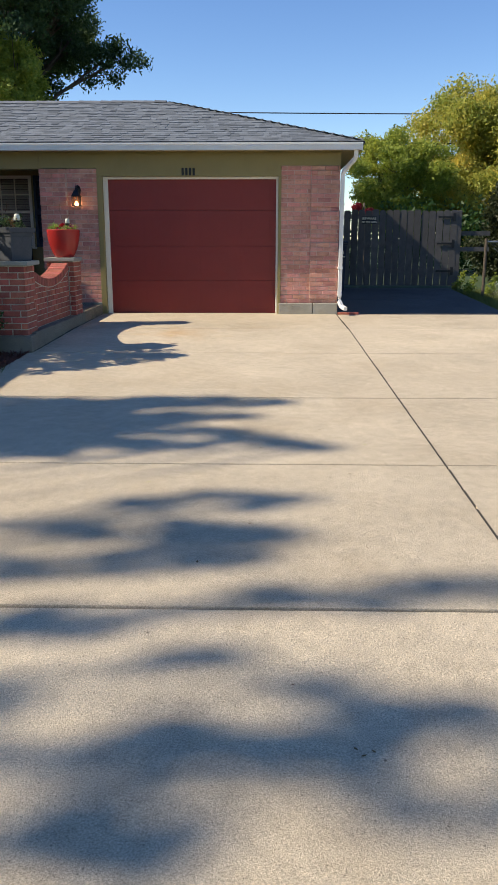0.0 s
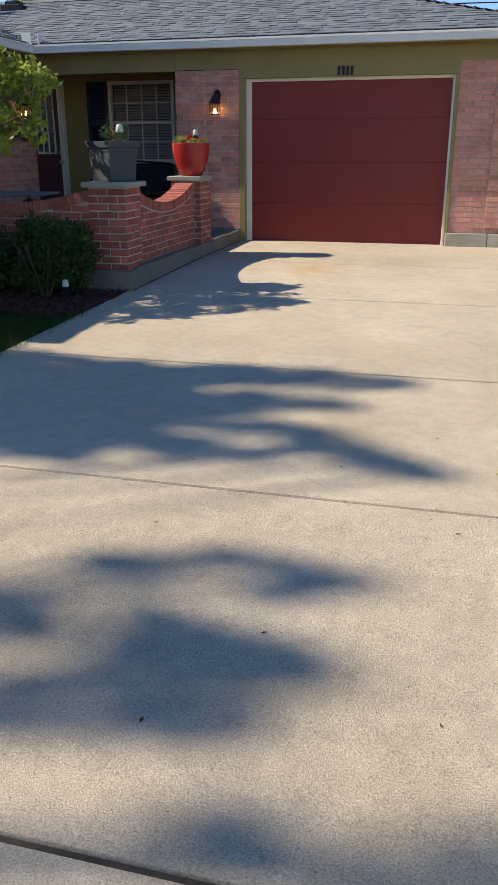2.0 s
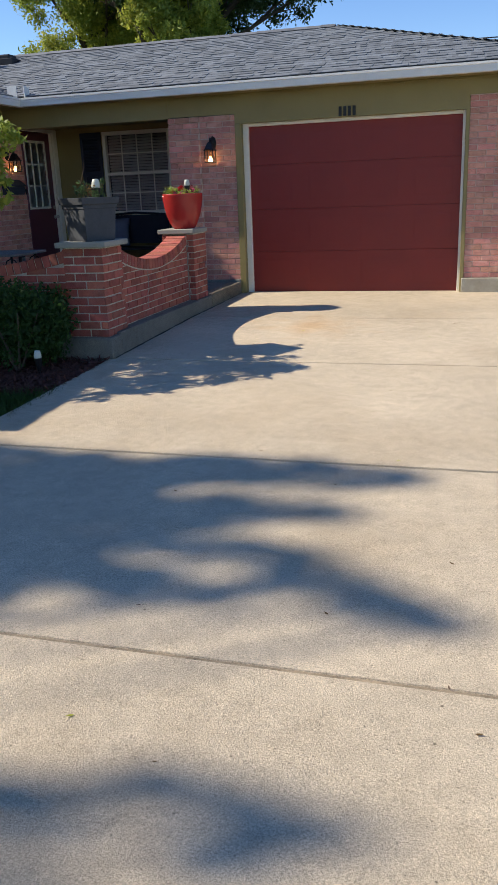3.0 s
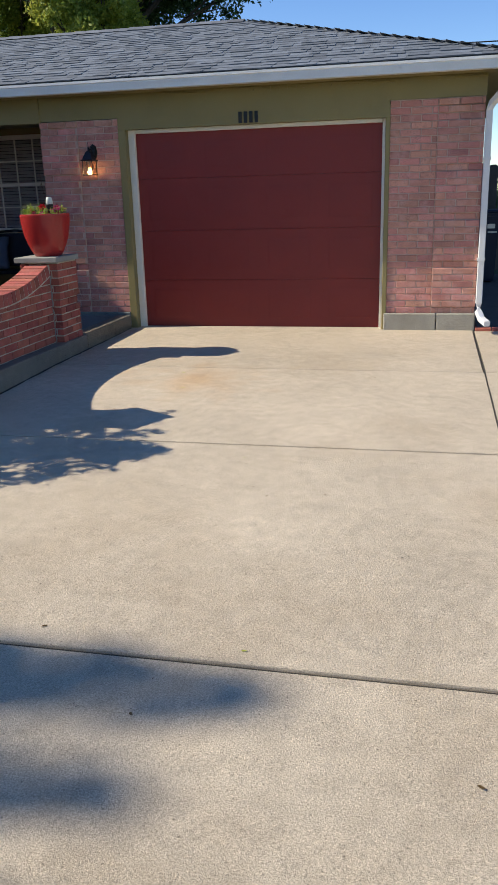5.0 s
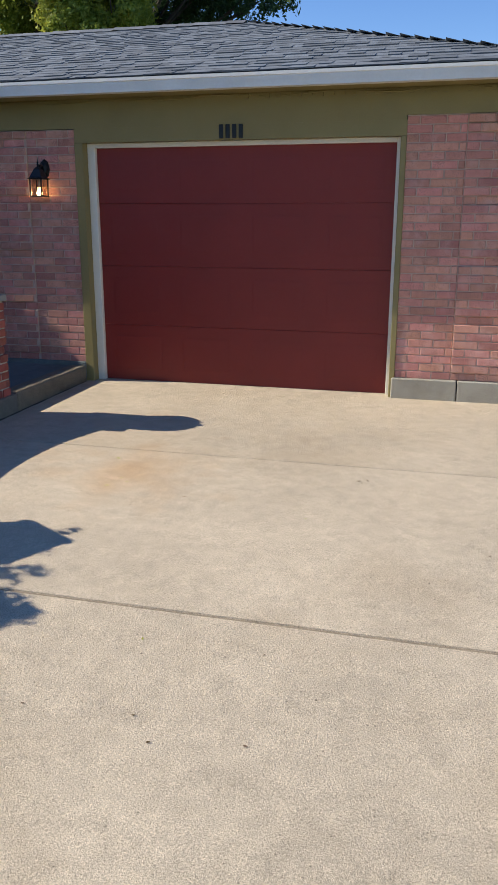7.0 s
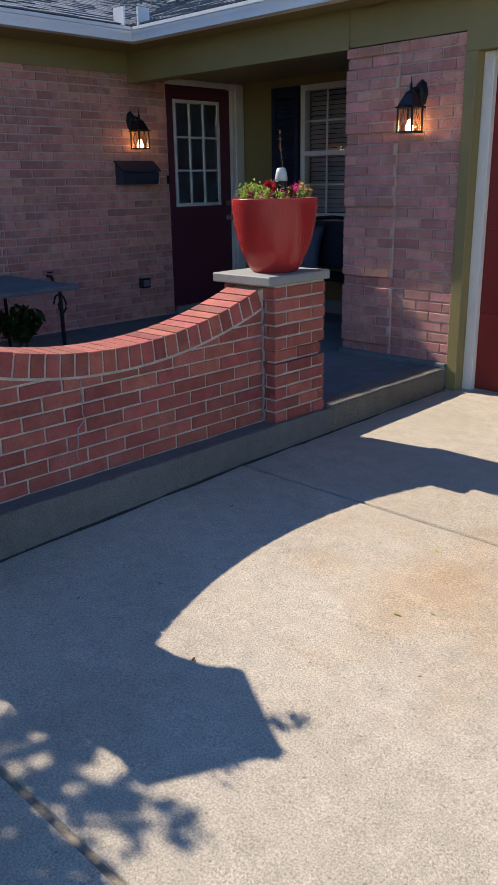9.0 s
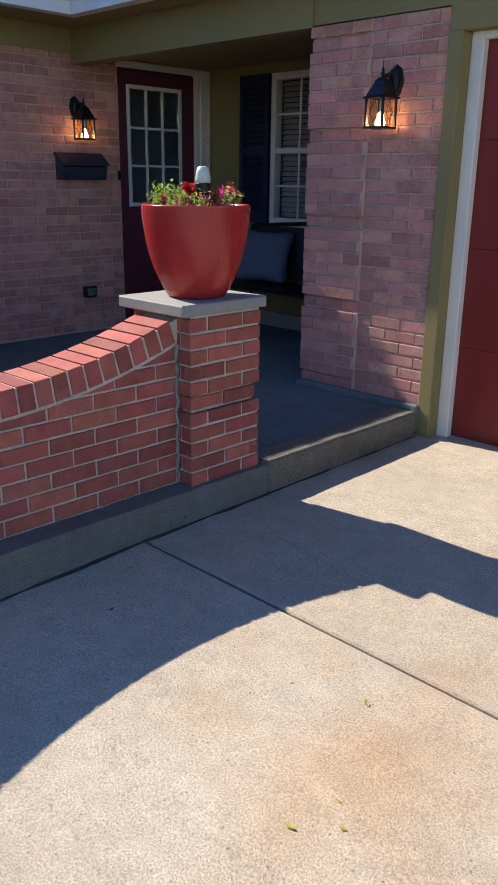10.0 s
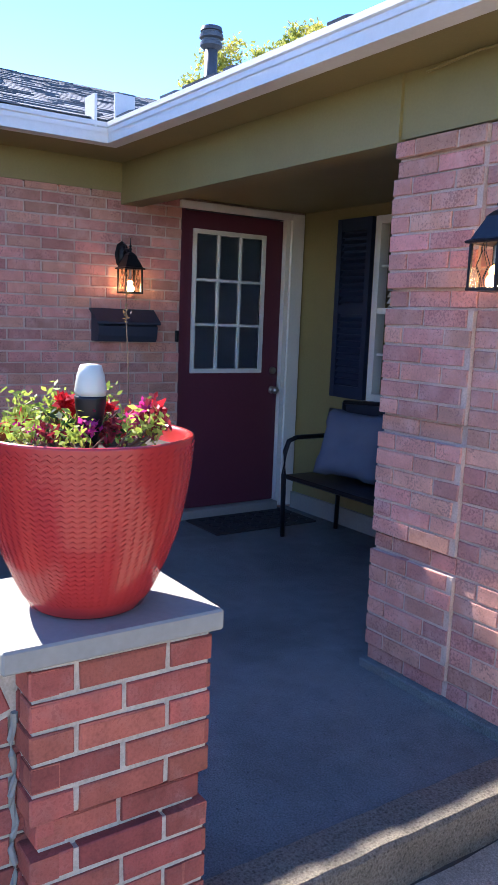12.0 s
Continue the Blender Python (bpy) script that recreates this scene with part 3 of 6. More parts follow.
RZ = ZE + SL * (RY - EY)


def roof_sheet(pts, mat=SHINGLE):
    bm = bmesh.new()
    bm.faces.new([bm.verts.new(p) for p in pts])
    r = bmesh.ops.extrude_face_region(bm, geom=list(bm.faces))
    bmesh.ops.translate(bm, verts=[v for v in r["geom"] if isinstance(v, bmesh.types.BMVert)], vec=(0, 0, -0.05))
    return bm


roof = thing("roof", (-2, 15, ZE), "grey asphalt shingle hip roof", "roof", kind="structure")
HX = EX - (RY - EY)
VX = WE - (RY - EY)
part("deck", roof_sheet([(WE, EY, ZE), (EX, EY, ZE), (HX, RY, RZ), (VX, RY, RZ)]), SHINGLE, roof)
part("deck", roof_sheet([(EX, EY, ZE), (EX, 2 * RY - EY, ZE), (HX, RY, RZ)]), SHINGLE, roof)
part("deck", roof_sheet([(EX, 2 * RY - EY, ZE), (-12.8, 2 * RY - EY, ZE), (-12.8 + 3.4, RY, RZ), (HX, RY, RZ)]), SHINGLE, roof)
WRX = (WE - 12.9) / 2
WRZ = ZE + SL * (WE - WRX)
part("deck", roof_sheet([(WE, 6.2, ZE), (WE, EY, ZE), (VX, RY, RZ), (WRX, RY + (WRX * -1 + VX), WRZ), (WRX, 6.2 + (WE - WRX), WRZ)]), SHINGLE, roof)
part("deck", roof_sheet([(-12.9, 6.2, ZE), (WE, 6.2, ZE), (WRX, 6.2 + (WE - WRX), WRZ)]), SHINGLE, roof)
part("deck", roof_sheet([(-12.9, 6.2, ZE), (WRX, 6.2 + (WE - WRX), WRZ), (WRX, RY + (VX - WRX), WRZ), (-12.9, 2 * RY - EY, ZE)]), SHINGLE, roof)


def gutter_profile(d):
    """K-style gutter section: (out from the fascia, height)."""
    return [(0.0, 2.930), (0.0, 2.830), (0.055, 2.830), (0.085, 2.83), (0.088, 2.900), (0.10, 2.910), (0.10, 2.933), (0.092, 2.933), (0.092, 2.88), (0.078, 2.903), (0.075, 2.870), (0.05, 2.840), (0.008, 2.840), (0.008, 2.930)]


def gutter(name, a, b, out, label, m0=0.0, m1=0.0):
    """A gutter from a to b in plan; out is its outward direction; m0 and m1 mitre the ends."""
    a, b, out = Vector(a), Vector(b), Vector(out)
    d = (b - a).normalized()
    bm = bmesh.new()
    pr = gutter_profile(0)
    r0 = [bm.verts.new((*(a + out * o - d * m0 * o), z)) for o, z in pr]
    r1 = [bm.verts.new((*(b + out * o + d * m1 * o), z)) for o, z in pr]
    n = len(pr)
    for k in range(n):
        bm.faces.new((r0[k], r0[(k + 1) % n], r1[(k + 1) % n], r1[k]))
    bm.faces.new(r0)
    bm.faces.new(r1[::-1])
    t = thing(name, (*((a + b) / 2), 2.8), label, "gutter", kind="structure")
    part("channel", bm, GUTTER, t)
    return t


FY, FX = 12.395, -5.51
gut = gutter("gutter_garage", (FX, FY), (1.38, FY), (0, -1), "white metal eave gutter over the garage", -1, 0)
gutw = gutter("gutter_wing", (FX, 6.2), (FX, FY), (1, 0), "white metal eave gutter on the wing", 0, -1)
part("splash_guard", boxes((FX - 0.03, FY - 0.17, 2.90, FX + 0.10, FY - 0.155, 3.07)), GUTTER, gutw)
part("splash_guard", boxes((FX + 0.155, FY - 0.085, 2.90, FX + 0.17, FY + 0.03, 3.07)), GUTTER, gut)
tagged(part("fascia", boxes((FX, FY, 2.84, 1.38, FY + 0.03, 2.920), (FX - 0.03, 6.2, 2.84, FX, FY + 0.03, 2.920), (1.36, FY + 0.03, 2.84, 1.385, 19.2, 2.925)), OLIVE, None), "olive painted fascia board", "fascia", kind="structure")
# black drip edge set visible, painting the shadow between shingles and gutter
tagged(part("drip_edge", boxes((WE - 0.02, EY - 0.012, 2.919, EX + 0.01, EY + 0.06, 2.949), (EX - 0.03, EY + 0.062, 2.919, EX + 0.012, 19.0, 2.949)), BLACK, None), "black drip edge strip painting the shadow line under the shingles", "drip edge", kind="structure")

# downspout at the garage corner
down = thing("downspout", (1.16, 12.5, 0.45), "white metal downspout with elbows at the corner", "downspout")


def pipe(pts, w, d, mat, name, parent, label=""):
    bm = bmesh.new()
    pts = [Vector(p) for p in pts]
    rings = []
    for i, p in enumerate(pts):
        dr = (pts[min(i + 1, len(pts) - 1)] - pts[max(i - 1, 0)]).normalized()
        up = Vector((0, 0, 1)) if abs(dr.z) < 0.9 else Vector((0, 1, 0))
        s = dr.cross(up).normalized()
        u = s.cross(dr)
        rings.append([bm.verts.new(p + s * a * w / 2 + u * b * d / 2) for a, b in ((-1, -.8), (-.8, -1), (.8, -1), (1, -.8), (1, .8), (.8, 1), (-.8, 1), (-1, .8))])
    for q, r in zip(rings, rings[1:]):
        for k in range(8):
            bm.faces.new((q[k], q[(k + 1) % 8], r[(k + 1) % 8], r[k]))
    bm.faces.new(rings[0])
    bm.faces.new(rings[-1][::-1])
    return part(name, bm, mat, parent, label)


pipe([(1.29, 12.40, 2.87), (1.29, 12.40, 2.74), (1.26, 12.42, 2.69), (1.14, 12.58, 2.56), (1.12, 12.60, 2.50), (1.12, 12.60, 0.68), (1.12, 12.585, 0.60), (1.15, 12.53, 0.53), (1.20, 12.40, 0.50)], 0.062, 0.055, GUTTER, "pipe", down)
part("strap", boxes((1.08, 12.565, 2.05, 1.156, 12.64, 2.08)), GUTTER, down)
part("strap", boxes((1.08, 12.565, 1.1, 1.156, 12.64, 1.13)), GUTTER, down)


# ---- porch walls of red brick ----
pillar = thing("brick_pillar", (-2.830, 11.130, 0.53), "red brick porch pillar with a grey painted cap", "pillar")
part("mortar", boxes((-3.016, 10.939, 0.52, -2.664, 11.331, 0.847), (-2.998, 10.957, 0.847, -2.682, 11.313, 0.932), (-3.016, 10.939, 0.932, -2.664, 11.331, 1.261)), MORTAR_PALE, pillar)
part("cap", boxes((-3.052, 10.875, 1.261, -2.638, 11.355, 1.308), bevel=0.005), GREY_PAINT, pillar, "grey painted concrete cap slab")
pier = thing("brick_pier", (-2.850, 8.93, 0.5), "red brick corner pier with a grey cap", "pillar")
part("mortar", boxes((-3.044, 8.726, 0.50, -2.684, 9.104, 0.848), (-3.026, 8.744, 0.848, -2.702, 9.086, 0.929), (-3.044, 8.726, 0.929, -2.684, 9.104, 1.276)), MORTAR_PALE, pier)
part("cap", boxes((-3.090, 8.665, 1.276, -2.622, 9.14, 1.322), bevel=0.005), GREY_PAINT, pier, "grey painted concrete cap slab")


def arch_z(u):
    """Top of the swag-topped wall, u from -1 to 1 across it."""
    return 1.078 + 0.170 * u * u


def swag_body(along, a, b, c0, c1, z0, bottom_of):
    bm = bmesh.new()
    n = 24
    q = []
    for i in range(n + 1):
        t = a + (b - a) * i / n
        u = 2 * i / n - 1
        z = bottom_of(u)
        q.append([bm.verts.new((c, t, zz) if along == "y" else (t, c, zz)) for c, zz in ((c0, z0), (c1, z0), (c1, z), (c0, z))])
    for r, s in zip(q, q[1:]):
        for k in range(4):
            bm.faces.new((r[k], r[(k + 1) % 4], s[(k + 1) % 4], s[k]))
    bm.faces.new(q[0])
    bm.faces.new(q[-1][::-1])
    return bm


swag = thing("swag_wall", (-2.780, 10.0, 0.53), "low red brick wall with a curved soldier-course top", "wall")
part("mortar", swag_body("y", 9.09, 10.950, -2.936, -2.746, 0.525, lambda u: arch_z(u) - 0.003), MORTAR_PALE, swag)
swag_w = thing("swag_wall", (-4.2, 8.9, 0.5), "low red brick front wall with a curved top", "wall")
part("mortar", swag_body("x", -5.9, -3.030, 8.796, 8.995, 0.50, lambda u: arch_z(u) - 0.003), MORTAR_PALE, swag_w)
bm = bmesh.new()
tube(bm, [(-2.736 + 0.004 * math.sin(i * 2.3), 10.924 + 0.005 * math.sin(i * 1.7), 0.54 + 0.03 * i) for i in range(21)], 0.0075, 6)
part("caulk_joint", bm, GREY_PAINT, swag, "smeared grey caulk in the corner joint")


CR = random.Random(4)
bm = bmesh.new()
tube(bm, [(-2.737, 9.80 + CR.uniform(-0.012, 0.012) - 0.05 * (i > 5), 0.965 - 0.034 * i) for i in range(11)], 0.0035, 4)
part("crack", bm, GREY_PAINT, swag, "pale patched crack through the bricks")


# ---- planters and flowers ----
def solar_light(at, k, label, tall=0.0):
    t = thing("solar_light", at, label, "garden light")
    x, y, z = at
    part("stem", tube(bmesh.new(), [(x, y, z), (x, y, z + 0.05 + tall)], 0.012 * k, 8), BLACK, t)
    z += tall
    part("cup", lathe(bmesh.new(), x, y, [(0.012 * k, z - 0.05 * k), (0.019 * k, z - 0.042 * k), (0.028 * k, z + 0.01 * k), (0.036 * k, z + 0.06 * k), (0.039 * k, z + 0.085 * k), (0.039 * k, z + 0.092 * k)], 20), BLACK, t, smooth=True)
    part("shade", lathe(bmesh.new(), x, y, [(0.037 * k, z + 0.092 * k), (0.039 * k, z + 0.105 * k), (0.034 * k, z + 0.14 * k), (0.026 * k, z + 0.166 * k), (0.012 * k, z + 0.169 * k)], 20), FROST, t, "frosted white tulip shade", smooth=True)
    return t


def plant(name, label, category, centres, radii, count, size, mats, seed, at, squash=0.7, shell=0.3, stems=0, stem_z=None):
    rng = np.random.default_rng(seed)
    t = thing(name, at, label, category)
    for i, m in enumerate(mats):
        v, f = leaves(rng, centres[i], radii[i], count[i], size[i], squash, shell)
        raw("foliage" if i == 0 else "blossom", v, f, m, t, kind="stuff")
    if stems:
        bm = bmesh.new()
        for _ in range(stems):
            c = centres[0][rng.integers(len(centres[0]))]
            r = radii[0][0]
            tube(bm, [(at[0] + (c[0] - at[0]) * 0.5, at[1] + (c[1] - at[1]) * 0.5, at[2]), (c[0] + rng.normal() * r * 0.4, c[1] + rng.normal() * r * 0.4, c[2])], 0.0025, 4, 0.0012)
        tagged(part("stems", bm, STEM, t), kind="stuff")
    return t


PX, PY, PZ = -2.824, 11.117, 1.308
pot = thing("flower_pot", (PX, PY, PZ), "large red flower pot with a herringbone relief", "flower pot")
prof = [(0.112, PZ), (0.124, PZ + 0.008), (0.146, PZ + 0.05), (0.173, PZ + 0.11), (0.194, PZ + 0.17), (0.208, PZ + 0.235), (0.217, PZ + 0.295), (0.223, PZ + 0.366)]


def pot_r(z):
    for (r0, z0), (r1, z1) in zip(prof, prof[1:]):
        if z <= z1:
            return r0 + (r1 - r0) * (z - z0) / (z1 - z0)
    return prof[-1][0]


POT_WEAVE = material("red_woven_glaze", (0.42, 0.034, 0.030), 0.22, vary=0.08, scale=6, fine=80, bump=0.0, spec=0.5)
part("body", lathe(bmesh.new(), PX, PY, prof + [(0.2235, PZ + 0.370), (0.218, PZ + 0.373), (0.209, PZ + 0.371), (0.204, PZ + 0.362), (0.198, PZ + 0.30)], 64), POT_WEAVE, pot, smooth=True)
bm = bmesh.new()
ROWS_W, COLS_W = 31, 124
for i in range(ROWS_W):
    z = PZ + 0.034 + i * 0.0106
    for k in range(COLS_W):
        a0 = 2 * math.pi * k / COLS_W
        s = 1 if k % 2 else -1
        w = 2 * math.pi / COLS_W * 0.5
        pts = []
        for da, dz in ((-w, -0.0036 * s - 0.0027), (w, 0.0036 * s - 0.0027), (w, 0.0036 * s + 0.0027), (-w, -0.0036 * s + 0.0027)):
            r = pot_r(z + dz) + 0.0019
            pts.append(bm.verts.new((PX + r * math.cos(a0 + da), PY + r * math.sin(a0 + da), z + dz)))
        low = []
        for v in pts:
            d = Vector((v.co.x - PX, v.co.y - PY, 0)).normalized()
            low.append(bm.verts.new(v.co - d * 0.0022 + Vector((0, 0, 0.0012 if v.co.z > z else -0.0012))))
        bm.faces.new(pts)
        for k2 in range(4):
            bm.faces.new((low[k2], low[(k2 + 1) % 4], pts[(k2 + 1) % 4], pts[k2]))
tagged(part("woven_relief", bm, POT_WEAVE, pot), kind="stuff")
part("soil", lathe(bmesh.new(), PX, PY, [(0.198, PZ + 0.31), (0.198, PZ + 0.337)], 32), SOIL, pot)
TOP = PZ + 0.345
plant("lime_herb", "thin lime green herbs in the red pot", "plant", [[(PX - 0.13, PY - 0.02, TOP + 0.055), (PX - 0.10, PY + 0.08, TOP + 0.06), (PX - 0.08, PY - 0.12, TOP + 0.05), (PX - 0.16, PY + 0.05, TOP + 0.05), (PX - 0.15, PY - 0.08, TOP + 0.045)]], [[0.055, 0.05, 0.055, 0.045, 0.045]], [760], [0.0092], [HERB], 3, (PX - 0.12, PY, TOP - 0.01), 1.3, 0.1, 34)
plant("lime_herb", "thin lime green herbs in the red pot", "plant", [[(PX + 0.13, PY - 0.08, TOP + 0.04), (PX + 0.08, PY - 0.15, TOP + 0.04), (PX + 0.16, PY + 0.02, TOP + 0.05), (PX + 0.02, PY - 0.16, TOP + 0.03), (PX + 0.15, PY + 0.07, TOP + 0.06)]], [[0.05, 0.045, 0.04, 0.04, 0.045]], [380], [0.0085], [HERB], 31, (PX + 0.12, PY - 0.06, TOP - 0.01), 1.3, 0.1, 22)
plant("red_flower", "red begonia flowers in the red pot", "flower", [[(PX - 0.02, PY - 0.05, TOP + 0.03), (PX - 0.05, PY + 0.06, TOP + 0.03), (PX + 0.02, PY + 0.14, TOP + 0.04)], [(PX - 0.01, PY - 0.02, TOP + 0.085), (PX - 0.05, PY + 0.06, TOP + 0.07), (PX + 0.06, PY + 0.12, TOP + 0.075), (PX - 0.06, PY - 0.12, TOP + 0.045), (PX + 0.01, PY - 0.06, TOP + 0.095)]], [[0.06, 0.06, 0.05], [0.028, 0.022, 0.028, 0.018, 0.026]], [300, 130], [0.012, 0.019], [LEAF_SHRUB, PETAL_RED], 4, (PX - 0.02, PY, TOP - 0.01), 0.8, 0.1, 8)
plant("magenta_flower", "dark magenta flowers with purple leaves", "flower", [[(PX + 0.10, PY, TOP + 0.045), (PX + 0.05, PY - 0.10, TOP + 0.03), (PX + 0.08, PY + 0.10, TOP + 0.07), (PX + 0.13, PY + 0.08, TOP + 0.06)], [(PX + 0.10, PY - 0.04, TOP + 0.05), (PX + 0.03, PY - 0.13, TOP + 0.04), (PX + 0.07, PY + 0.10, TOP + 0.08), (PX + 0.12, PY + 0.05, TOP + 0.07), (PX - 0.04, PY - 0.13, TOP + 0.04)]], [[0.055, 0.045, 0.055, 0.045], [0.024, 0.022, 0.024, 0.022, 0.015]], [380, 260], [0.009, 0.010], [LEAF_RED, PETAL_PINK], 5, (PX + 0.09, PY, TOP - 0.01), 0.9, 0.1, 10)
solar_light((PX + 0.07, PY - 0.025, TOP - 0.01), 0.82, "solar garden light with frosted shade in the pot", 0.045)
dry = thing("dry_stalk", (PX - 0.02, PY + 0.10, TOP - 0.01), "tall dry seed stalk in the red pot", "plant")
part("stalk", tube(bmesh.new(), [(PX - 0.02, PY + 0.10, TOP - 0.01), (PX - 0.03, PY + 0.105, TOP + 0.15), (PX - 0.055, PY + 0.11, TOP + 0.27), (PX - 0.06, PY + 0.11, TOP + 0.36)], 0.0016, 5, 0.0008), STEM, dry)
v, f = leaves(np.random.default_rng(8), [(PX - 0.055 - 0.001 * i, PY + 0.11, TOP + 0.25 + 0.014 * i) for i in range(9)], [0.010] * 9, 44, 0.0042, 1.0, 0.2)
tagged(raw("seeds", v, f, LEAF_DRY, dry), kind="stuff")

# square dark planter on the corner pier
QX, QY, QZ = -2.850, 8.905, 1.322
planter = thing("square_planter", (QX, QY, QZ), "dark charcoal square tapered planter with a wide rim", "planter")
bm = bmesh.new()
lv = []
QA = radians(-30)
QC = [(math.cos(QA) * a - math.sin(QA) * c, math.sin(QA) * a + math.cos(QA) * c) for a, c in ((-1, -1), (1, -1), (1, 1), (-1, 1))]
for h, z in ((0.138, QZ), (0.142, QZ + 0.008), (0.160, QZ + 0.265), (0.166, QZ + 0.268), (0.168, QZ + 0.30), (0.182, QZ + 0.303), (0.188, QZ + 0.355), (0.170, QZ + 0.357), (0.164, QZ + 0.32)):
    lv.append([bm.verts.new((QX + a * h, QY + c * h, z)) for a, c in QC])
for p, q in zip(lv, lv[1:]):
    for k in range(4):
        bm.faces.new((p[k], p[(k + 1) % 4], q[(k + 1) % 4], q[k]))
bm.faces.new(lv[0][::-1])
bm.faces.new(lv[-1])
part("body", bm, PLANTER, planter)
bm = bmesh.new()
bm.faces.new([bm.verts.new((QX + a * 0.160, QY + c * 0.160, QZ + 0.335)) for a, c in QC])
part("soil", bm, SOIL, planter)
QT = QZ + 0.335
plant("wilted_plant", "half dry flowering plant in the dark planter", "plant", [[(QX - 0.05, QY, QT + 0.08), (QX + 0.08, QY + 0.05, QT + 0.07), (QX - 0.09, QY + 0.08, QT + 0.09), (QX + 0.12, QY - 0.08, QT + 0.05), (QX + 0.06, QY + 0.165, QT + 0.14), (QX + 0.05, QY + 0.12, QT + 0.12)], [(QX + 0.04, QY, QT + 0.06), (QX - 0.03, QY + 0.06, QT + 0.09)]], [[0.08, 0.07, 0.08, 0.07, 0.04, 0.04], [0.07, 0.06]], [300, 110], [0.017, 0.016], [LEAF_OAK, LEAF_DRY], 9, (QX, QY, QT - 0.01), 0.9, 0.1, 16)
dry2 = thing("dry_stalk", (QX - 0.06, QY + 0.02, QT - 0.01), "thin bent dry stalk in the dark planter", "plant")
part("stalk", tube(bmesh.new(), [(QX - 0.06, QY + 0.02, QT - 0.01), (QX - 0.07, QY + 0.02, QT + 0.14), (QX - 0.04, QY + 0.03, QT + 0.24), (QX - 0.03, QY + 0.03, QT + 0.31)], 0.003, 5, 0.0015), STEM, dry2)
solar_light((QX + 0.07, QY + 0.02, QT - 0.01), 0.95, "solar garden light with frosted shade in the planter", 0.02)
solar_light((-3.03, 8.10, gz(8.1) - 0.02), 0.8, "solar path light with frosted shade in the mulch", 0.08)


# ---- the front door and its casing ----
case = thing("door_casing", (WX, 13.5, PF), "white painted casing and threshold of the front door", "door frame", kind="structure")
part("jamb", boxes((WX - 0.10, 13.052, 0.56, WX - 0.004, 13.079, 2.615)), DOOR_RED, case)
part("jamb", boxes((WX - 0.10, 13.895, 0.56, WX + 0.002, 13.93, 2.62)), WHITE, case)
part("casing", boxes((WX, 13.93, 0.56, WX + 0.022, 14.04, 2.665), bevel=0.004), WHITE, case)
part("casing", boxes((WX - 0.01, 13.035, 2.617, WX + 0.022, 13.93, 2.665), bevel=0.004), WHITE, case)
part("threshold", boxes((WX - 0.10, 13.07, 0.53, WX + 0.03, 13.90, 0.60), bevel=0.006), GREY_PAINT, case)
door = thing("front_door", (WX, 13.48, 0.6), "closed maroon entry door with a nine-pane window", "door")
DX = WX - 0.035
D0, D1, A0, A1, E0, E1 = 13.08, 13.89, 13.155, 13.742, 1.545, 2.50
part("leaf", boxes((DX - 0.045, D0, 0.605, DX, A0, 2.612), (DX - 0.045, A1, 0.605, DX, D1, 2.612), (DX - 0.045, A0, 0.605, DX, A1, E0), (DX - 0.045, A0, E1, DX, A1, 2.612)), DOOR_RED, door)
win = part("window_frame", boxes((DX - 0.004, A0, E0, DX + 0.012, A0 + 0.028, E1), (DX - 0.004, A1 - 0.028, E0, DX + 0.012, A1, E1), (DX - 0.004, A0 + 0.028, E0, DX + 0.012, A1 - 0.028, E0 + 0.03), (DX - 0.004, A0 + 0.028, E1 - 0.03, DX + 0.012, A1 - 0.028, E1)), WHITE, door, "white window frame")
for i in range(3):
    for j in range(3):
        a = A0 + 0.028 + i * (A1 - A0 - 0.056) / 3
        e = E0 + 0.03 + j * (E1 - E0 - 0.06) / 3
        part("pane", boxes((DX - 0.022, a + 0.002, e + 0.002, DX - 0.016, a + (A1 - A0 - 0.056) / 3 - 0.002, e + (E1 - E0 - 0.06) / 3 - 0.002)), DOOR_GLASS, win)
for i in (1, 2):
    a = A0 + 0.028 + i * (A1 - A0 - 0.056) / 3
    part("muntin", boxes((DX - 0.012, a - 0.009, E0 + 0.03, DX + 0.006, a + 0.009, E1 - 0.03)), WHITE, win)
    e = E0 + 0.03 + i * (E1 - E0 - 0.06) / 3
    part("muntin", boxes((DX - 0.010, A0 + 0.028, e - 0.009, DX + 0.0065, A1 - 0.028, e + 0.009)), WHITE, win)
part("curtain", boxes((DX - 0.052, A0, E0, DX - 0.046, A1, E1)), SLATE, door, "slate grey curtain behind the panes")
bm = bmesh.new()
bmesh.ops.create_cone(bm, cap_ends=True, segments=16, radius1=0.028, radius2=0.025, depth=0.014, matrix=pose(DX + 0.007, 13.845, 1.42, 0, 90, 0))
bmesh.ops.create_uvsphere(bm, u_segments=14, v_segments=8, radius=0.027, matrix=Matrix.Translation((DX + 0.05, 13.845, 1.42)))
tube(bm, [(DX + 0.01, 13.845, 1.42), (DX + 0.04, 13.845, 1.42)], 0.01, 8)
part("door_knob", bm, STEEL, door, "steel door knob", smooth=True)
bm = bmesh.new()
bmesh.ops.create_cone(bm, cap_ends=True, segments=16, radius1=0.027, radius2=0.022, depth=0.02, matrix=pose(DX + 0.01, 13.845, 1.56, 0, 90, 0))
part("deadbolt", bm, STEEL, door, "steel deadbolt")
# added sheet painting the hall's darkness behind the front door
tagged(part("entry_hall", boxes((WX - 1.2, 12.9, 0.5, WX - 1.15, 14.2, 2.7)), UNLIT_ROOM, None), "near-black sheet standing for the unlit entry hall", "wall", kind="structure")

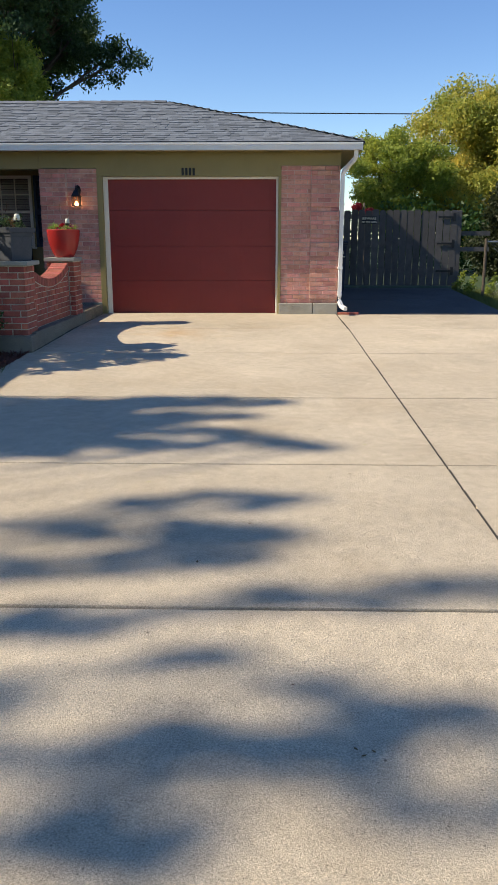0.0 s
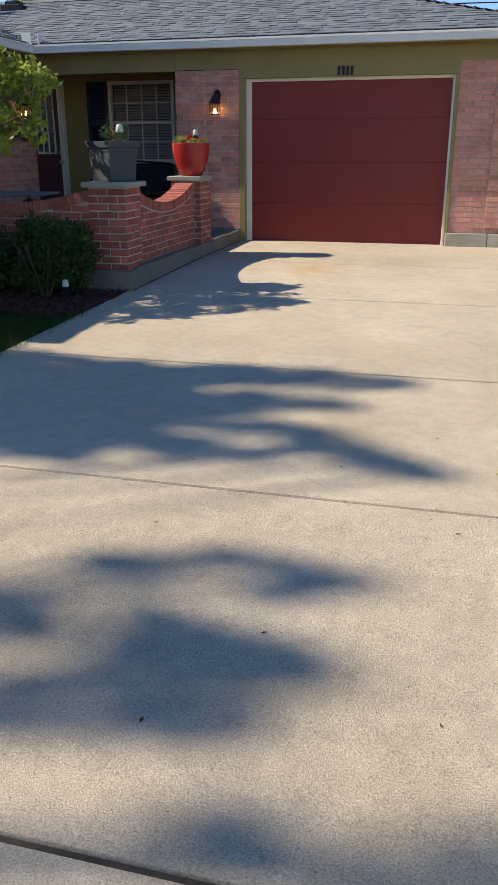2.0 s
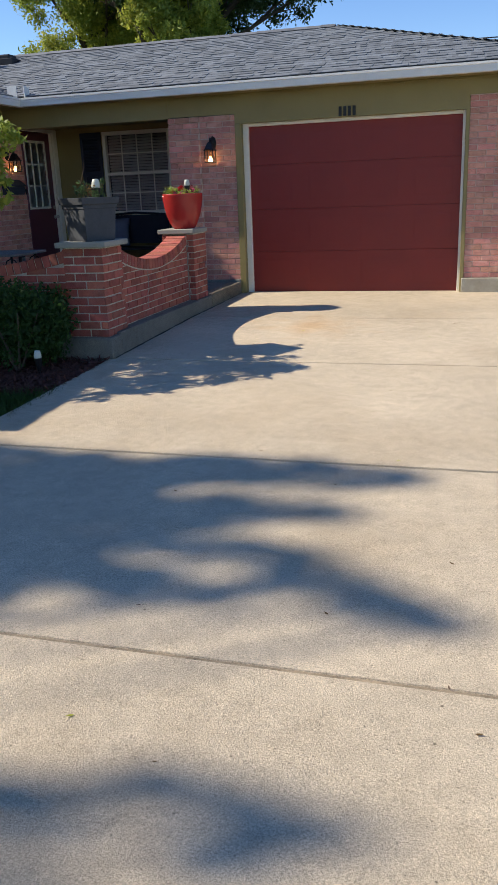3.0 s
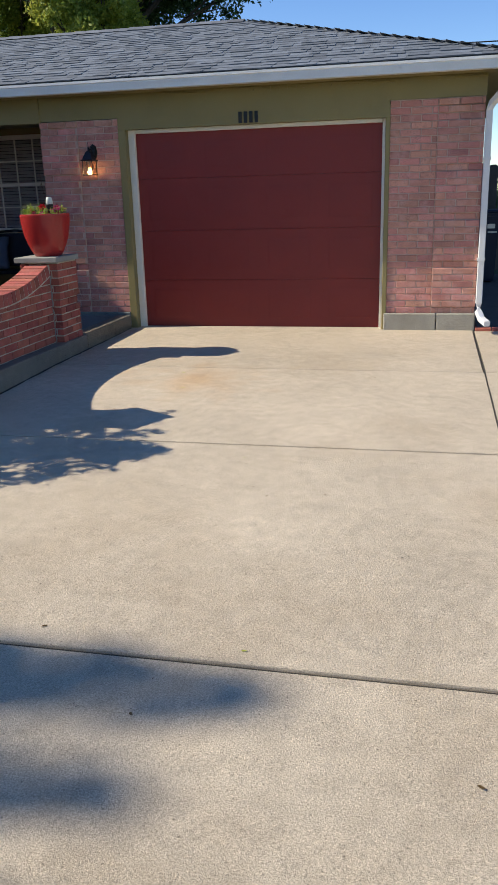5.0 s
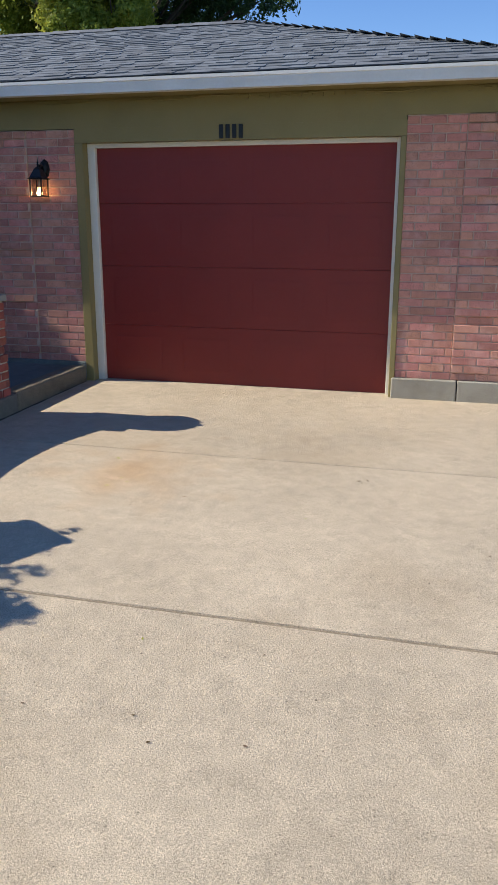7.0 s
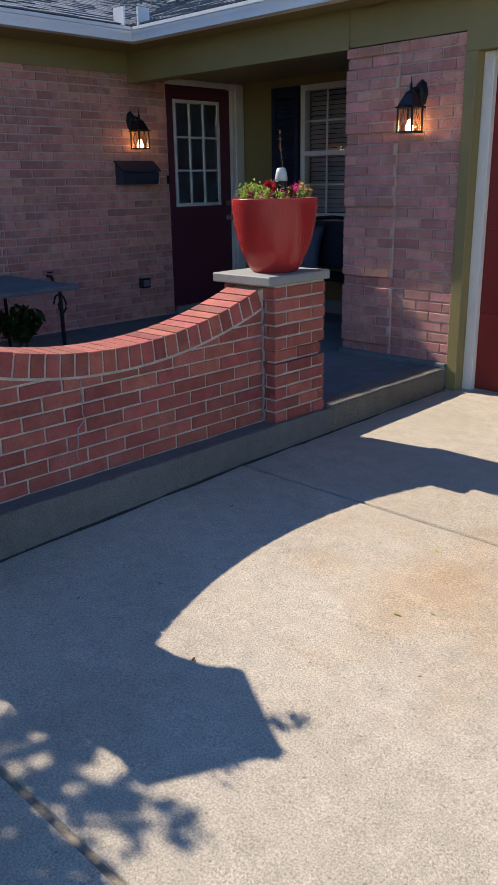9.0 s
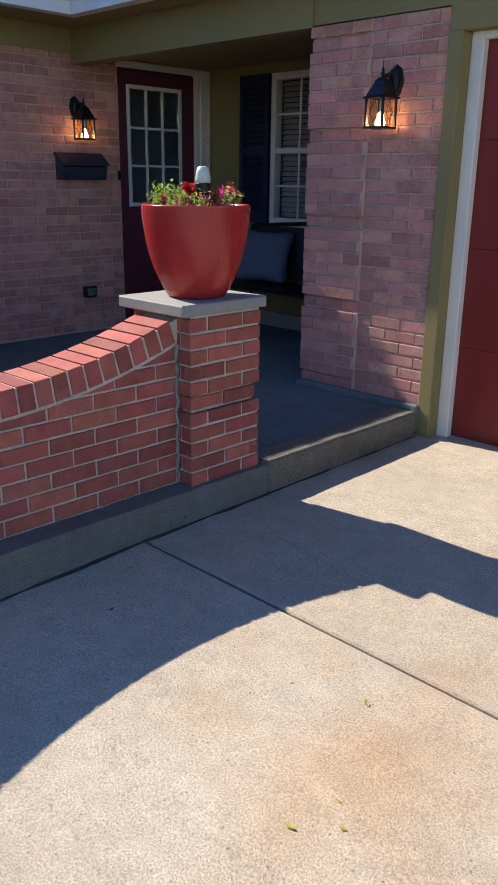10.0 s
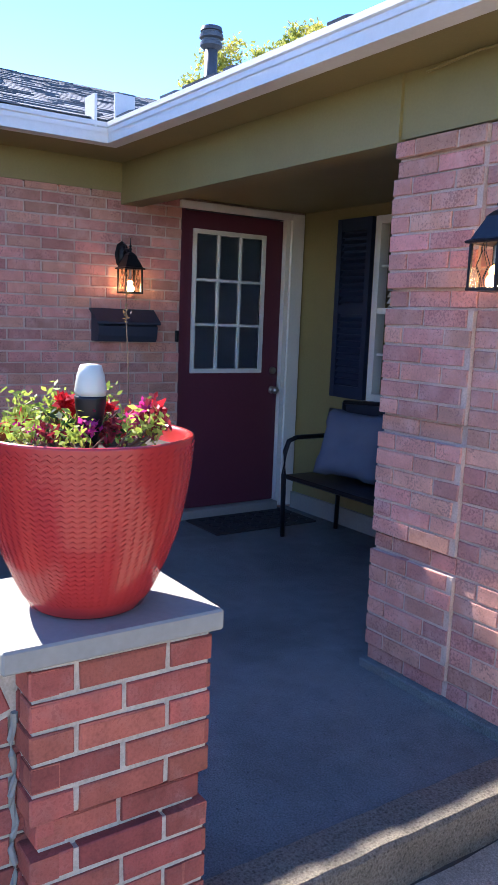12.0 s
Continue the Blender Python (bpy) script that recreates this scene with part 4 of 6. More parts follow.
# ---- the porch window with blinds, and shutters ----
window = thing("window_1", (-4.6, 14.05, 1.42), "white sash window with lowered pale blinds", "window", kind="structure")
WX0, WX1, WZ0, WZ1 = -5.14, -4.06, 1.42, 2.60
part("window_frame", boxes((WX0, 14.025, WZ0, WX0 + 0.05, 14.10, WZ1), (WX1 - 0.05, 14.025, WZ0, WX1, 14.10, WZ1), (WX0 + 0.05, 14.025, WZ1 - 0.05, WX1 - 0.05, 14.10, WZ1), (WX0 + 0.05, 14.025, WZ0, WX1 - 0.05, 14.10, WZ0 + 0.05)), WHITE, window)
part("window_sill", boxes((WX0 - 0.03, 13.99, WZ0 - 0.03, WX1 + 0.03, 14.05, WZ0), bevel=0.004), WHITE, window)
part("meeting_rail", boxes((WX0 + 0.05, 14.03, 1.985, WX1 - 0.05, 14.09, 2.025)), WHITE, window)
for za, zb in ((WZ0 + 0.05, 1.985), (2.025, WZ1 - 0.05)):
    part("pane", boxes((WX0 + 0.05, 14.062, za, WX1 - 0.05, 14.067, zb)), GLASS, window)
    for i in range(1, 4):
        x = WX0 + 0.05 + i * (WX1 - WX0 - 0.1) / 4
        part("muntin", boxes((x - 0.008, 14.05, za, x + 0.008, 14.061, zb)), WHITE, window)
    z = (za + zb) / 2
    part("muntin", boxes((WX0 + 0.05, 14.049, z - 0.008, WX1 - 0.05, 14.0595, z + 0.008)), WHITE, window)
blind = thing("window_blind", (-4.6, 14.12, 2.0), "pale horizontal slat blind, lowered and half closed", "blind")
for i in range(27):
    z = WZ0 + 0.06 + i * 0.041
    bm = bmesh.new()
    box(bm, WX0 + 0.06, 14.10, z, WX1 - 0.06, 14.103, z + 0.042, m=Matrix.Translation((0, 14.1, z)) @ pose(0, 0, 0, -35) @ Matrix.Translation((0, -14.1, -z)))
    part("slat", bm, BLIND, blind)
# added sheet painting the room's darkness behind the blind
wall("wall_room_inside", "near-black sheet standing for the unlit front room", UNLIT_ROOM, (-6.0, 14.45, 0.4, -3.3, 14.5, 2.75))


def shutter(x0, x1):
    t = thing("shutter", ((x0 + x1) / 2, 14.03, 1.42), "dark navy louvred window shutter", "shutter", "window shutters")
    part("stile", boxes((x0, 14.012, 1.42, x0 + 0.045, 14.045, 2.60)), NAVY, t)
    part("stile", boxes((x1 - 0.045, 14.012, 1.42, x1, 14.045, 2.60)), NAVY, t)
    for z0, z1 in ((1.42, 1.50), (1.98, 2.04), (2.52, 2.60)):
        part("rail", boxes((x0 + 0.045, 14.014, z0, x1 - 0.045, 14.044, z1)), NAVY, t)
    part("backing", boxes((x0 + 0.045, 14.038, 1.50, x1 - 0.045, 14.046, 2.52)), NAVY, t)
    for i in range(24):
        z = 1.505 + i * 0.042
        if 1.95 < z < 2.04:
            continue
        bm = bmesh.new()
        box(bm, x0 + 0.045, -0.004, -0.019, x1 - 0.045, 0.004, 0.019, m=pose(0, 14.032, z + 0.02, -40))
        part("louvre", bm, NAVY, t)


shutter(-5.50, -5.165)
shutter(-4.02, -3.70)


# ---- wall lanterns ----
def lantern(at, yaw, label):
    """A lantern on a wall; built facing -y at the origin, then turned."""
    t = thing("wall_lantern", (0, 0, 0), label, "wall lamp", "wall lanterns")
    bm = bmesh.new()
    bmesh.ops.create_cone(bm, cap_ends=True, segments=8, radius1=0.062, radius2=0.05, depth=0.022, matrix=pose(0, -0.011, 0.012, 90, 0, 0) @ Matrix.Diagonal((1.0, 1.5, 1, 1)))
    bmesh.ops.create_uvsphere(bm, u_segments=14, v_segments=8, radius=0.045, matrix=pose(0, -0.02, 0.012) @ Matrix.Diagonal((0.85, 0.55, 1.5, 1)))
    part("backplate", bm, BLACK, t)
    part("arm", tube(bmesh.new(), [(0, -0.02, 0.01), (0, -0.07, 0.045), (0, -0.115, 0.03), (0, -0.13, -0.01)], 0.014, 8), BLACK, t, smooth=True)
    cy = -0.14
    bm = bmesh.new()
    q = []
    for h, z in ((0.084, -0.087), (0.086, -0.080), (0.070, -0.072), (0.052, -0.035), (0.036, -0.004), (0.034, 0.004), (0.018, 0.02), (0.012, 0.024)):
        q.append([bm.verts.new((a * h, cy + b * h, z)) for a, b in ((-1, -1), (1, -1), (1, 1), (-1, 1))])
    for r, s in zip(q, q[1:]):
        for k in range(4):
            bm.faces.new((r[k], r[(k + 1) % 4], s[(k + 1) % 4], s[k]))
    bm.faces.new(q[0][::-1])
    bm.faces.new(q[-1])
    part("roof", bm, BLACK, t)
    part("finial", lathe(bmesh.new(), 0, cy, [(0.013, 0.02), (0.009, 0.035), (0.014, 0.045), (0.006, 0.055), (0.011, 0.063), (0.004, 0.075), (0.002, 0.115)], 10), BLACK, t)
    for a, b in ((-1, -1), (1, -1), (1, 1), (-1, 1)):
        x, y = a * 0.066, cy + b * 0.066
        part("bar", boxes((x - 0.006, y - 0.006, -0.235, x + 0.006, y + 0.006, -0.085)), BLACK, t)
    part("base", boxes((-0.074, cy - 0.074, -0.245, 0.074, cy + 0.074, -0.234)), BLACK, t)
    for r in range(4):
        m = Matrix.Translation((0, cy, 0)) @ pose(0, 0, 0, 0, 0, 90 * r)
        bm = boxes((-0.058, -0.066, -0.233, 0.058, -0.063, -0.086))
        bmesh.ops.transform(bm, matrix=m, verts=bm.verts)
        p = part("pane", bm, CLEAR, t)
        p.visible_shadow = False
        bm = bmesh.new()
        for s in (-1, 1):
            tube(bm, [(s * 0.008, -0.068, -0.233), (s * 0.008, -0.068, -0.20), (s * 0.032, -0.068, -0.16), (s * 0.008, -0.068, -0.115), (s * 0.008, -0.068, -0.087)], 0.0022, 4)
        bmesh.ops.transform(bm, matrix=m, verts=bm.verts)
        part("lattice", bm, BLACK, t)
    bm = bmesh.new()
    bmesh.ops.create_uvsphere(bm, u_segments=16, v_segments=10, radius=0.023, matrix=Matrix.Translation((0, cy, -0.178)))
    part("bulb", bm, BULB, t, "lit warm bulb", smooth=True)
    part("socket", tube(bmesh.new(), [(0, cy, -0.15), (0, cy, -0.09)], 0.011, 8), GALV, t)
    t.matrix_basis = pose(*at, 0, 0, yaw) @ Matrix.Diagonal((0.80, 0.86, 0.92, 1))
    lamp = new("lantern_light", bpy.data.lights.new("lantern_light", "POINT"))
    lamp.data.energy, lamp.data.color, lamp.data.shadow_soft_size = 0.55, (1.0, 0.6, 0.28), 0.03
    lamp.parent = t
    lamp.location = (0, cy, -0.212)
    return t


lantern((-2.945, WY - 0.002, 2.265), 0, "black lantern with lit bulb on the garage brick")
lantern((WX + 0.002, 12.63, 2.275), 90, "black lantern with lit bulb beside the front door")

# ---- mailbox, outlets ----
mail = thing("mailbox", (WX, 12.65, 1.75), "black metal wall mailbox with a sloping lid", "mailbox")
bm = bmesh.new()
pr = [(0.0, 1.755), (0.095, 1.755), (0.11, 1.79), (0.115, 1.85), (0.0, 1.93)]
e = [[bm.verts.new((WX + 0.003 + o, y, z)) for o, z in pr] for y in (12.43, 12.83)]
for k in range(5):
    bm.faces.new((e[0][k], e[0][(k + 1) % 5], e[1][(k + 1) % 5], e[1][k]))
bm.faces.new(e[0])
bm.faces.new(e[1][::-1])
part("body", bm, MAILBOX, mail)
bm = bmesh.new()
pr = [(0.0, 1.955), (0.025, 1.955), (0.128, 1.875), (0.128, 1.862), (0.0, 1.945)]
e = [[bm.verts.new((WX + 0.003 + o, y, z)) for o, z in pr] for y in (12.415, 12.845)]
for k in range(5):
    bm.faces.new((e[0][k], e[0][(k + 1) % 5], e[1][(k + 1) % 5], e[1][k]))
bm.faces.new(e[0])
bm.faces.new(e[1][::-1])
part("lid", bm, MAILBOX, mail)
outlet = thing("outlet_box", (WX, 12.67, 0.88), "small grey weatherproof outlet box on the brick", "outlet")
part("box", boxes((WX, 12.62, 0.83, WX + 0.05, 12.73, 0.92), bevel=0.006), BLACK, outlet)
part("cover", boxes((WX + 0.05, 12.635, 0.845, WX + 0.056, 12.715, 0.905)), GALV, outlet)
tap = thing("garden_tap", (WX, 11.65, 1.02), "black outdoor tap on the brick wall", "tap")
part("body", tube(bmesh.new(), [(WX, 11.65, 1.03), (WX + 0.06, 11.65, 1.03), (WX + 0.085, 11.65, 0.99)], 0.014, 8), BLACK, tap)
bm = bmesh.new()
bmesh.ops.create_cone(bm, cap_ends=True, segments=12, radius1=0.028, radius2=0.028, depth=0.012, matrix=Matrix.Translation((WX + 0.05, 11.65, 1.065)))
part("handle", bm, BLACK, tap)
bell = thing("door_bell", (WX, 12.99, 1.78), "small black doorbell beside the door", "doorbell")
part("case", boxes((WX, 13.015, 1.755, WX + 0.02, 13.04, 1.83), bevel=0.004), BLACK, bell)

# ---- bench with cushion, door mat, side table ----
bench = thing("porch_bench", (-4.7, 13.75, PF), "black metal porch bench with curved arms", "bench")
BX0, BX1 = -5.26, -4.1
part("seat", boxes((BX0 + 0.02, 13.46, 0.925, BX1 - 0.02, 13.93, 0.955), bevel=0.008), BLACK, bench)
for x in (BX0, BX1):
    part("arm", tube(bmesh.new(), [(x, 13.48, PF), (x, 13.47, 0.95), (x, 13.475, 1.10), (x, 13.50, 1.165), (x, 13.56, 1.185), (x, 13.95, 1.185)], 0.016, 8), BLACK, bench, smooth=True)
    part("leg", tube(bmesh.new(), [(x, 13.93, PF), (x, 13.95, 1.40)], 0.016, 8), BLACK, bench, smooth=True)
part("top_rail", tube(bmesh.new(), [(BX0, 13.95, 1.40), ((BX0 + BX1) / 2, 13.955, 1.44), (BX1, 13.95, 1.40)], 0.016, 8), BLACK, bench)
part("backrest", boxes((BX0 + 0.02, 13.944, 0.99, BX1 - 0.02, 13.952, 1.405), bevel=0.003), CUSHION_DARK, bench, "dark navy sling backrest")
cush = thing("cushion", (-4.97, 13.76, 0.96), "slate blue square cushion with a centre button", "cushion")
bm = bmesh.new()
N = 14
grid = {}
for s in (-1, 1):
    for i in range(N + 1):
        for j in range(N + 1):
            u, v = 2 * i / N - 1, 2 * j / N - 1
            edge = (1 - u ** 4) * (1 - v ** 4)
            th = 0.075 * edge ** 0.6 * (1 - 0.35 * math.exp(-(u * u + v * v) * 14))
            k = 1 - 0.06 * (u * u * v * v < 0.2) * (1 - edge)
            grid[s, i, j] = bm.verts.new((u * 0.23 * k, s * th, v * 0.215 * k))
for s in (-1, 1):
    for i in range(N):
        for j in range(N):
            bm.faces.new([grid[s, a, b] for a, b in ((i, j), (i + 1, j), (i + 1, j + 1), (i, j + 1))])
bmesh.ops.remove_doubles(bm, verts=bm.verts, dist=0.0005)
bmesh.ops.transform(bm, matrix=pose(-4.93, 13.75, 1.172, -20, 2, 20), verts=bm.verts)
part("cover", bm, CUSHION, cush, smooth=True)
bm = bmesh.new()
bmesh.ops.create_uvsphere(bm, u_segments=12, v_segments=8, radius=0.02, matrix=pose(-4.913, 13.70, 1.155, -20, 0, 20) @ Matrix.Diagonal((1, 0.5, 1, 1)))
part("button", bm, STEEL, cush, "brass coloured button")
mat = thing("door_mat", (-5.65, 13.5, PF), "dark rubber door mat with raised pattern", "door mat")
part("base", boxes((-5.86, 13.10, PF, -5.45, 13.92, PF + 0.012), bevel=0.004), MATM, mat)
bm = bmesh.new()
for i in range(9):
    for j in range(4):
        y, x = 13.17 + i * 0.083, -5.80 + j * 0.09
        tube(bm, [(x, y, PF + 0.013), (x + 0.035, y + 0.03, PF + 0.014), (x + 0.06, y + 0.0, PF + 0.013)], 0.006, 4)
tagged(part("raised_pattern", bm, BLACK, mat), kind="stuff")
table = thing("side_table", (-4.9, 10.85, PF), "low porch table with grey top and black iron legs", "table")
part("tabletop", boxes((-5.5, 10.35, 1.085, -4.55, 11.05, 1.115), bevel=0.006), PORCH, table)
for x, y in ((-5.4, 10.45), (-4.65, 10.45), (-5.4, 10.95), (-4.65, 10.95)):
    part("leg", tube(bmesh.new(), [(x, y, PF), (x, y, 1.085)], 0.014, 8), BLACK, table)
for s in (10.45, 10.95):
    part("scroll", tube(bmesh.new(), [(-4.65 - 0.09 * math.cos(k * 0.7) * (1 - k * 0.07), s, 0.98 + 0.09 * math.sin(k * 0.7) * (1 - k * 0.07)) for k in range(12)], 0.007, 6), BLACK, table)
pc = [(-4.95 + 0.12 * math.cos(k), 10.75 + 0.12 * math.sin(k), 0.80 + 0.05 * (k % 3)) for k in range(7)]
plant("potted_fern", "dark leafy plant standing under the table", "plant", [pc], [[0.10] * 7], [420], [0.04], [LEAF_SHRUB], 12, (-4.95, 10.75, PF), 0.8, 0.2, 10)

# ---- house number plate shapes, wires under the eave ----
num = thing("house_number", (-1.23, WY - 0.01, 2.48), "four black metal figures as plain bars", "house number")
for i in range(4):
    x = -1.335 + i * 0.056
    part("figure", boxes((x, WY - 0.016, 2.495, x + 0.036, WY - 0.005, 2.603), bevel=0.003), BLACK, num)
wire = thing("eave_cable", (-1, WY - 0.1, 2.77), "thin sagging cable clipped under the eave", "cable")
pts = [(-3.4 + 0.25 * i, WY - 0.02 - 0.02 * math.sin(i * 1.1), 2.810 + 0.012 * math.sin(i * 1.7) - (0.0 if i < 8 else -0.004)) for i in range(19)]
part("cable", tube(bmesh.new(), pts, 0.005, 5), OLIVE, wire)
for i in range(26):
    x = -1.2 + i * 0.087
    part("clip", boxes((x, WY - 0.022, 2.792, x + 0.03, WY - 0.007, 2.825)), OLIVE, wire)

# ---- roof furniture ----
def roof_z(y):
    return ZE + SL * (y - EY)


flue = thing("flue_pipe", (-8.05, 14.5, 3.4), "grey metal flue pipe with a ribbed cap", "flue")
part("pipe", lathe(bmesh.new(), -8.05, 14.5, [(0.062, 3.3), (0.062, 4.46)], 20), FLUE, flue, smooth=True)
part("flashing", lathe(bmesh.new(), -8.05, 14.5, [(0.14, 3.62), (0.07, 3.80)], 20), FLUE, flue)
part("cap", lathe(bmesh.new(), -8.05, 14.5, [(r, z - 0.04) for r, z in [(0.07, 4.42), (0.105, 4.45), (0.105, 4.48), (0.085, 4.49), (0.085, 4.51), (0.112, 4.52), (0.112, 4.55), (0.09, 4.56), (0.09, 4.575), (0.105, 4.58), (0.095, 4.615), (0.04, 4.63)]], 24), FLUE, flue)
rv = thing("roof_vent", (-7.15, 15.0, roof_z(15.0)), "black square roof vent on the shingles", "roof vent")
part("base", boxes((-7.35, 14.85, roof_z(14.85) - 0.02, -6.98, 15.15, roof_z(15.15) + 0.01), bevel=0.01), BLACK, rv)
part("hood", boxes((-7.28, 14.88, roof_z(15.1) + 0.0, -7.05, 15.12, roof_z(15.1) + 0.09), bevel=0.02), BLACK, rv)

# ---- gate, sign, bin, chain-link fence ----
gate = thing("picket_gate", (2.6, 17.0, 0.55), "weathered grey board gate with black strap hinges", "gate")
FR = random.Random(9)
x = 1.13
while x < 3.84:
    w = FR.uniform(0.128, 0.14)
    zt = 2.13 + FR.uniform(-0.018, 0.018)
    bm = bmesh.new()
    c = FR.uniform(0.02, 0.035)
    y = 17.0 + FR.uniform(-0.006, 0.006)
    o = [(x, 0.60), (x + w, 0.60), (x + w, zt - c), (x + w - c, zt), (x + c, zt), (x, zt - c)]
    f = [bm.verts.new((a, y, b)) for a, b in o]
    g = [bm.verts.new((a, y + 0.018, b)) for a, b in o]
    bm.faces.new(f)
    bm.faces.new(g[::-1])
    for k in range(6):
        bm.faces.new((f[k], g[k], g[(k + 1) % 6], f[(k + 1) % 6]))
    part("board", bm, FENCE, gate)
    x += w + FR.uniform(0.008, 0.02)
for z in (0.86, 1.42, 1.95):
    part("rail", boxes((1.13, 17.022, z, 3.86, 17.06, z + 0.09)), FENCE, gate)
    part("hinge", boxes((3.50, 16.975, z + 0.02, 3.86, 16.992, z + 0.06), (3.80, 16.972, z - 0.04, 3.86, 16.990, z + 0.12)), BLACK, gate, "black strap hinge")
fence_post = thing("fence_post", (3.93, 17.05, 0.5), "weathered square wooden gate post", "post")
part("post", boxes((3.87, 17.0, 0.45, 3.99, 17.12, 2.12), bevel=0.006), FENCE, fence_post)
sign = thing("dog_sign", (2.08, 16.97, 1.93), "small black warning sign with white letters", "sign")
part("plate", boxes((1.93, 16.972, 1.86, 2.23, 16.985, 2.00)), BLACK, sign)


def words(text, size, at, parent, mat):
    cu = bpy.data.curves.new("lettering", "FONT")
    cu.body, cu.size, cu.align_x, cu.extrude = text, size, "CENTER", 0.001
    tmp = bpy.data.objects.new("lettering", cu)
    me = bpy.data.meshes.new_from_object(tmp)
    bpy.data.objects.remove(tmp)
    me.materials.append(mat)
    ob = new("lettering", me)
    ob.parent = parent
    ob.matrix_basis = Matrix.Translation(-root_of(parent)) @ pose(*at, 90)
    return ob


words("BEWARE", 0.075, (2.08, 16.969, 1.935), sign, WHITE)
words("OF THE DOG", 0.052, (2.08, 16.969, 1.872), sign, WHITE)
wbin = thing("wheeled_bin", (1.335, 16.3, gz(16.3)), "dark navy wheeled rubbish bin", "bin")
bm = bmesh.new()
gb = gz(16.3)
q = []
for h, d, z in ((0.165, 0.24, gb + 0.02), (0.175, 0.25, gb + 0.06), (0.20, 0.31, gb + 0.90), (0.215, 0.33, gb + 0.905), (0.215, 0.33, gb + 0.94)):
    q.append([bm.verts.new((1.335 + a * h, 16.3 + b * d, z)) for a, b in ((-1, -1), (1, -1), (1, 1), (-1, 1))])
for r, s in zip(q, q[1:]):
    for k in range(4):
        bm.faces.new((r[k], r[(k + 1) % 4], s[(k + 1) % 4], s[k]))
bm.faces.new(q[0][::-1])
bm.faces.new(q[-1])
part("body", bm, BIN, wbin)
part("lid", boxes((1.105, 15.95, gb + 0.945, 1.565, 16.65, gb + 0.985), bevel=0.015), BIN, wbin)
for s in (1.15, 1.52):
    bm = bmesh.new()
    bmesh.ops.create_cone(bm, cap_ends=True, segments=16, radius1=0.11, radius2=0.11, depth=0.05, matrix=pose(s, 16.58, gb + 0.11, 0, 90, 0))
    part("wheel", bm, BLACK, wbin)
part("emblem", boxes((1.38, 15.972, gb + 0.74, 1.48, 16.012, gb + 0.80), (1.39, 15.976, gb + 0.68, 1.51, 16.018, gb + 0.70)), WHITE, wbin, "plain white mark")
edging = thing("brick_edging", (1.25, 12.62, gz(12.6)), "two loose red edging bricks on the concrete", "brick")
for x in (1.10, 1.27):
    part("brick", boxes((x, 12.60, gz(12.6), x + 0.16, 12.68, gz(12.6) + 0.035), bevel=0.005), BRICK_RED, edging)

link = thing("chain_link_fence", (6.5, 15.2, 0.5), "rusty chain-link fence with steel posts", "fence")
for x in (4.15, 6.5, 9.0, 12.0):
    part("post", tube(bmesh.new(), [(x, 15.6 + 0.0, 0.35), (x, 15.6, 1.56)], 0.03, 8), BARK, link, "rusty steel post")
part("top_rail", tube(bmesh.new(), [(4.15, 15.6, 1.50), (12.0, 15.6, 1.50)], 0.02, 8), GALV, link)
bm = bmesh.new()
for i in range(190):
    x = 4.15 + i * 0.055
    for s in (-1, 1):
        a, b = x, x + s * 1.0
        if b < 4.15 or b > 12.0 or a > 12.0:
            continue
        tube(bm, [(a, 15.6 + 0.003 * s, 0.5), (b, 15.6 + 0.003 * s, 1.5)], 0.0022, 3)
tagged(part("mesh_wire", bm, GALV, link), kind="stuff")
side_f = thing("board_fence", (4.6, 17.1, 0.5), "short weathered wooden rails beside the gate post", "fence")
for i in range(2):
    part("rail", boxes((3.985, 17.05, 1.30 + 0.32 * i, 4.6, 17.09, 1.39 + 0.32 * i)), FENCE, side_f)

# ---- overhead cables ----
for za, zb, ya in ((6.5, 6.2, 34.0), (4.9, 4.7, 30.0)):
    c = thing("overhead_cable", (10, ya, za), "black overhead service cable", "cable")
    part("cable", tube(bmesh.new(), [(-30 + i * 4, ya, za + (zb - za) * i / 20 + 0.006 * (i - 10) ** 2) for i in range(21)], 0.022, 5), CABLE, c)

# ---- trees and shrubs ----
def ball(c, r, n, seed, spread=0.75, zs=0.8):
    rng = np.random.default_rng(seed)
    out = []
    for _ in range(n):
        d = rng.normal(size=3)
        d *= rng.random() ** 0.4 / np.linalg.norm(d)
        out.append((c[0] + d[0] * r * spread, c[1] + d[1] * r * spread, c[2] + d[2] * r * spread * zs, r * (0.3 + 0.18 * rng.random())))
    return out


tree("oak_tree", (-8.8, 27.0, 0.4), 12, 0.35, [(a, b, c, r * 0.6) for a, b, c, r in ball((-8.7, 27.0, 9.4), 5.0, 56, 1, 0.96)], 150000, 0.062, LEAF_OAK, "dark green broad oak behind the house", 1)
tree("lime_tree", (-7.6, 24.6, 0.4), 7, 0.2, ball((-7.8, 24.6, 6.1), 2.3, 12, 3), 60000, 0.05, LEAF_LIME, "yellow green small tree behind the ridge", 3)
tree("lime_tree", (-13.0, 31.0, 0.4), 9, 0.3, ball((-13.2, 31.0, 7.6), 3.6, 18, 2), 80000, 0.055, LEAF_LIME, "yellow green tree behind the roof", 2)
tree("autumn_tree", (8.6, 30.0, 0.4), 5, 0.3, ball((8.6, 30.0, 3.7), 4.0, 34, 4, 0.9, 0.66), 230000, 0.058, LEAF_YEL, "broad tree turning yellow in autumn", 4)
tree("autumn_tree", (13.8, 31.0, 0.4), 6, 0.3, ball((13.8, 31.0, 5.8), 4.2, 24, 5), 110000, 0.065, LEAF_YEL, "tall tree turning yellow in autumn", 5)
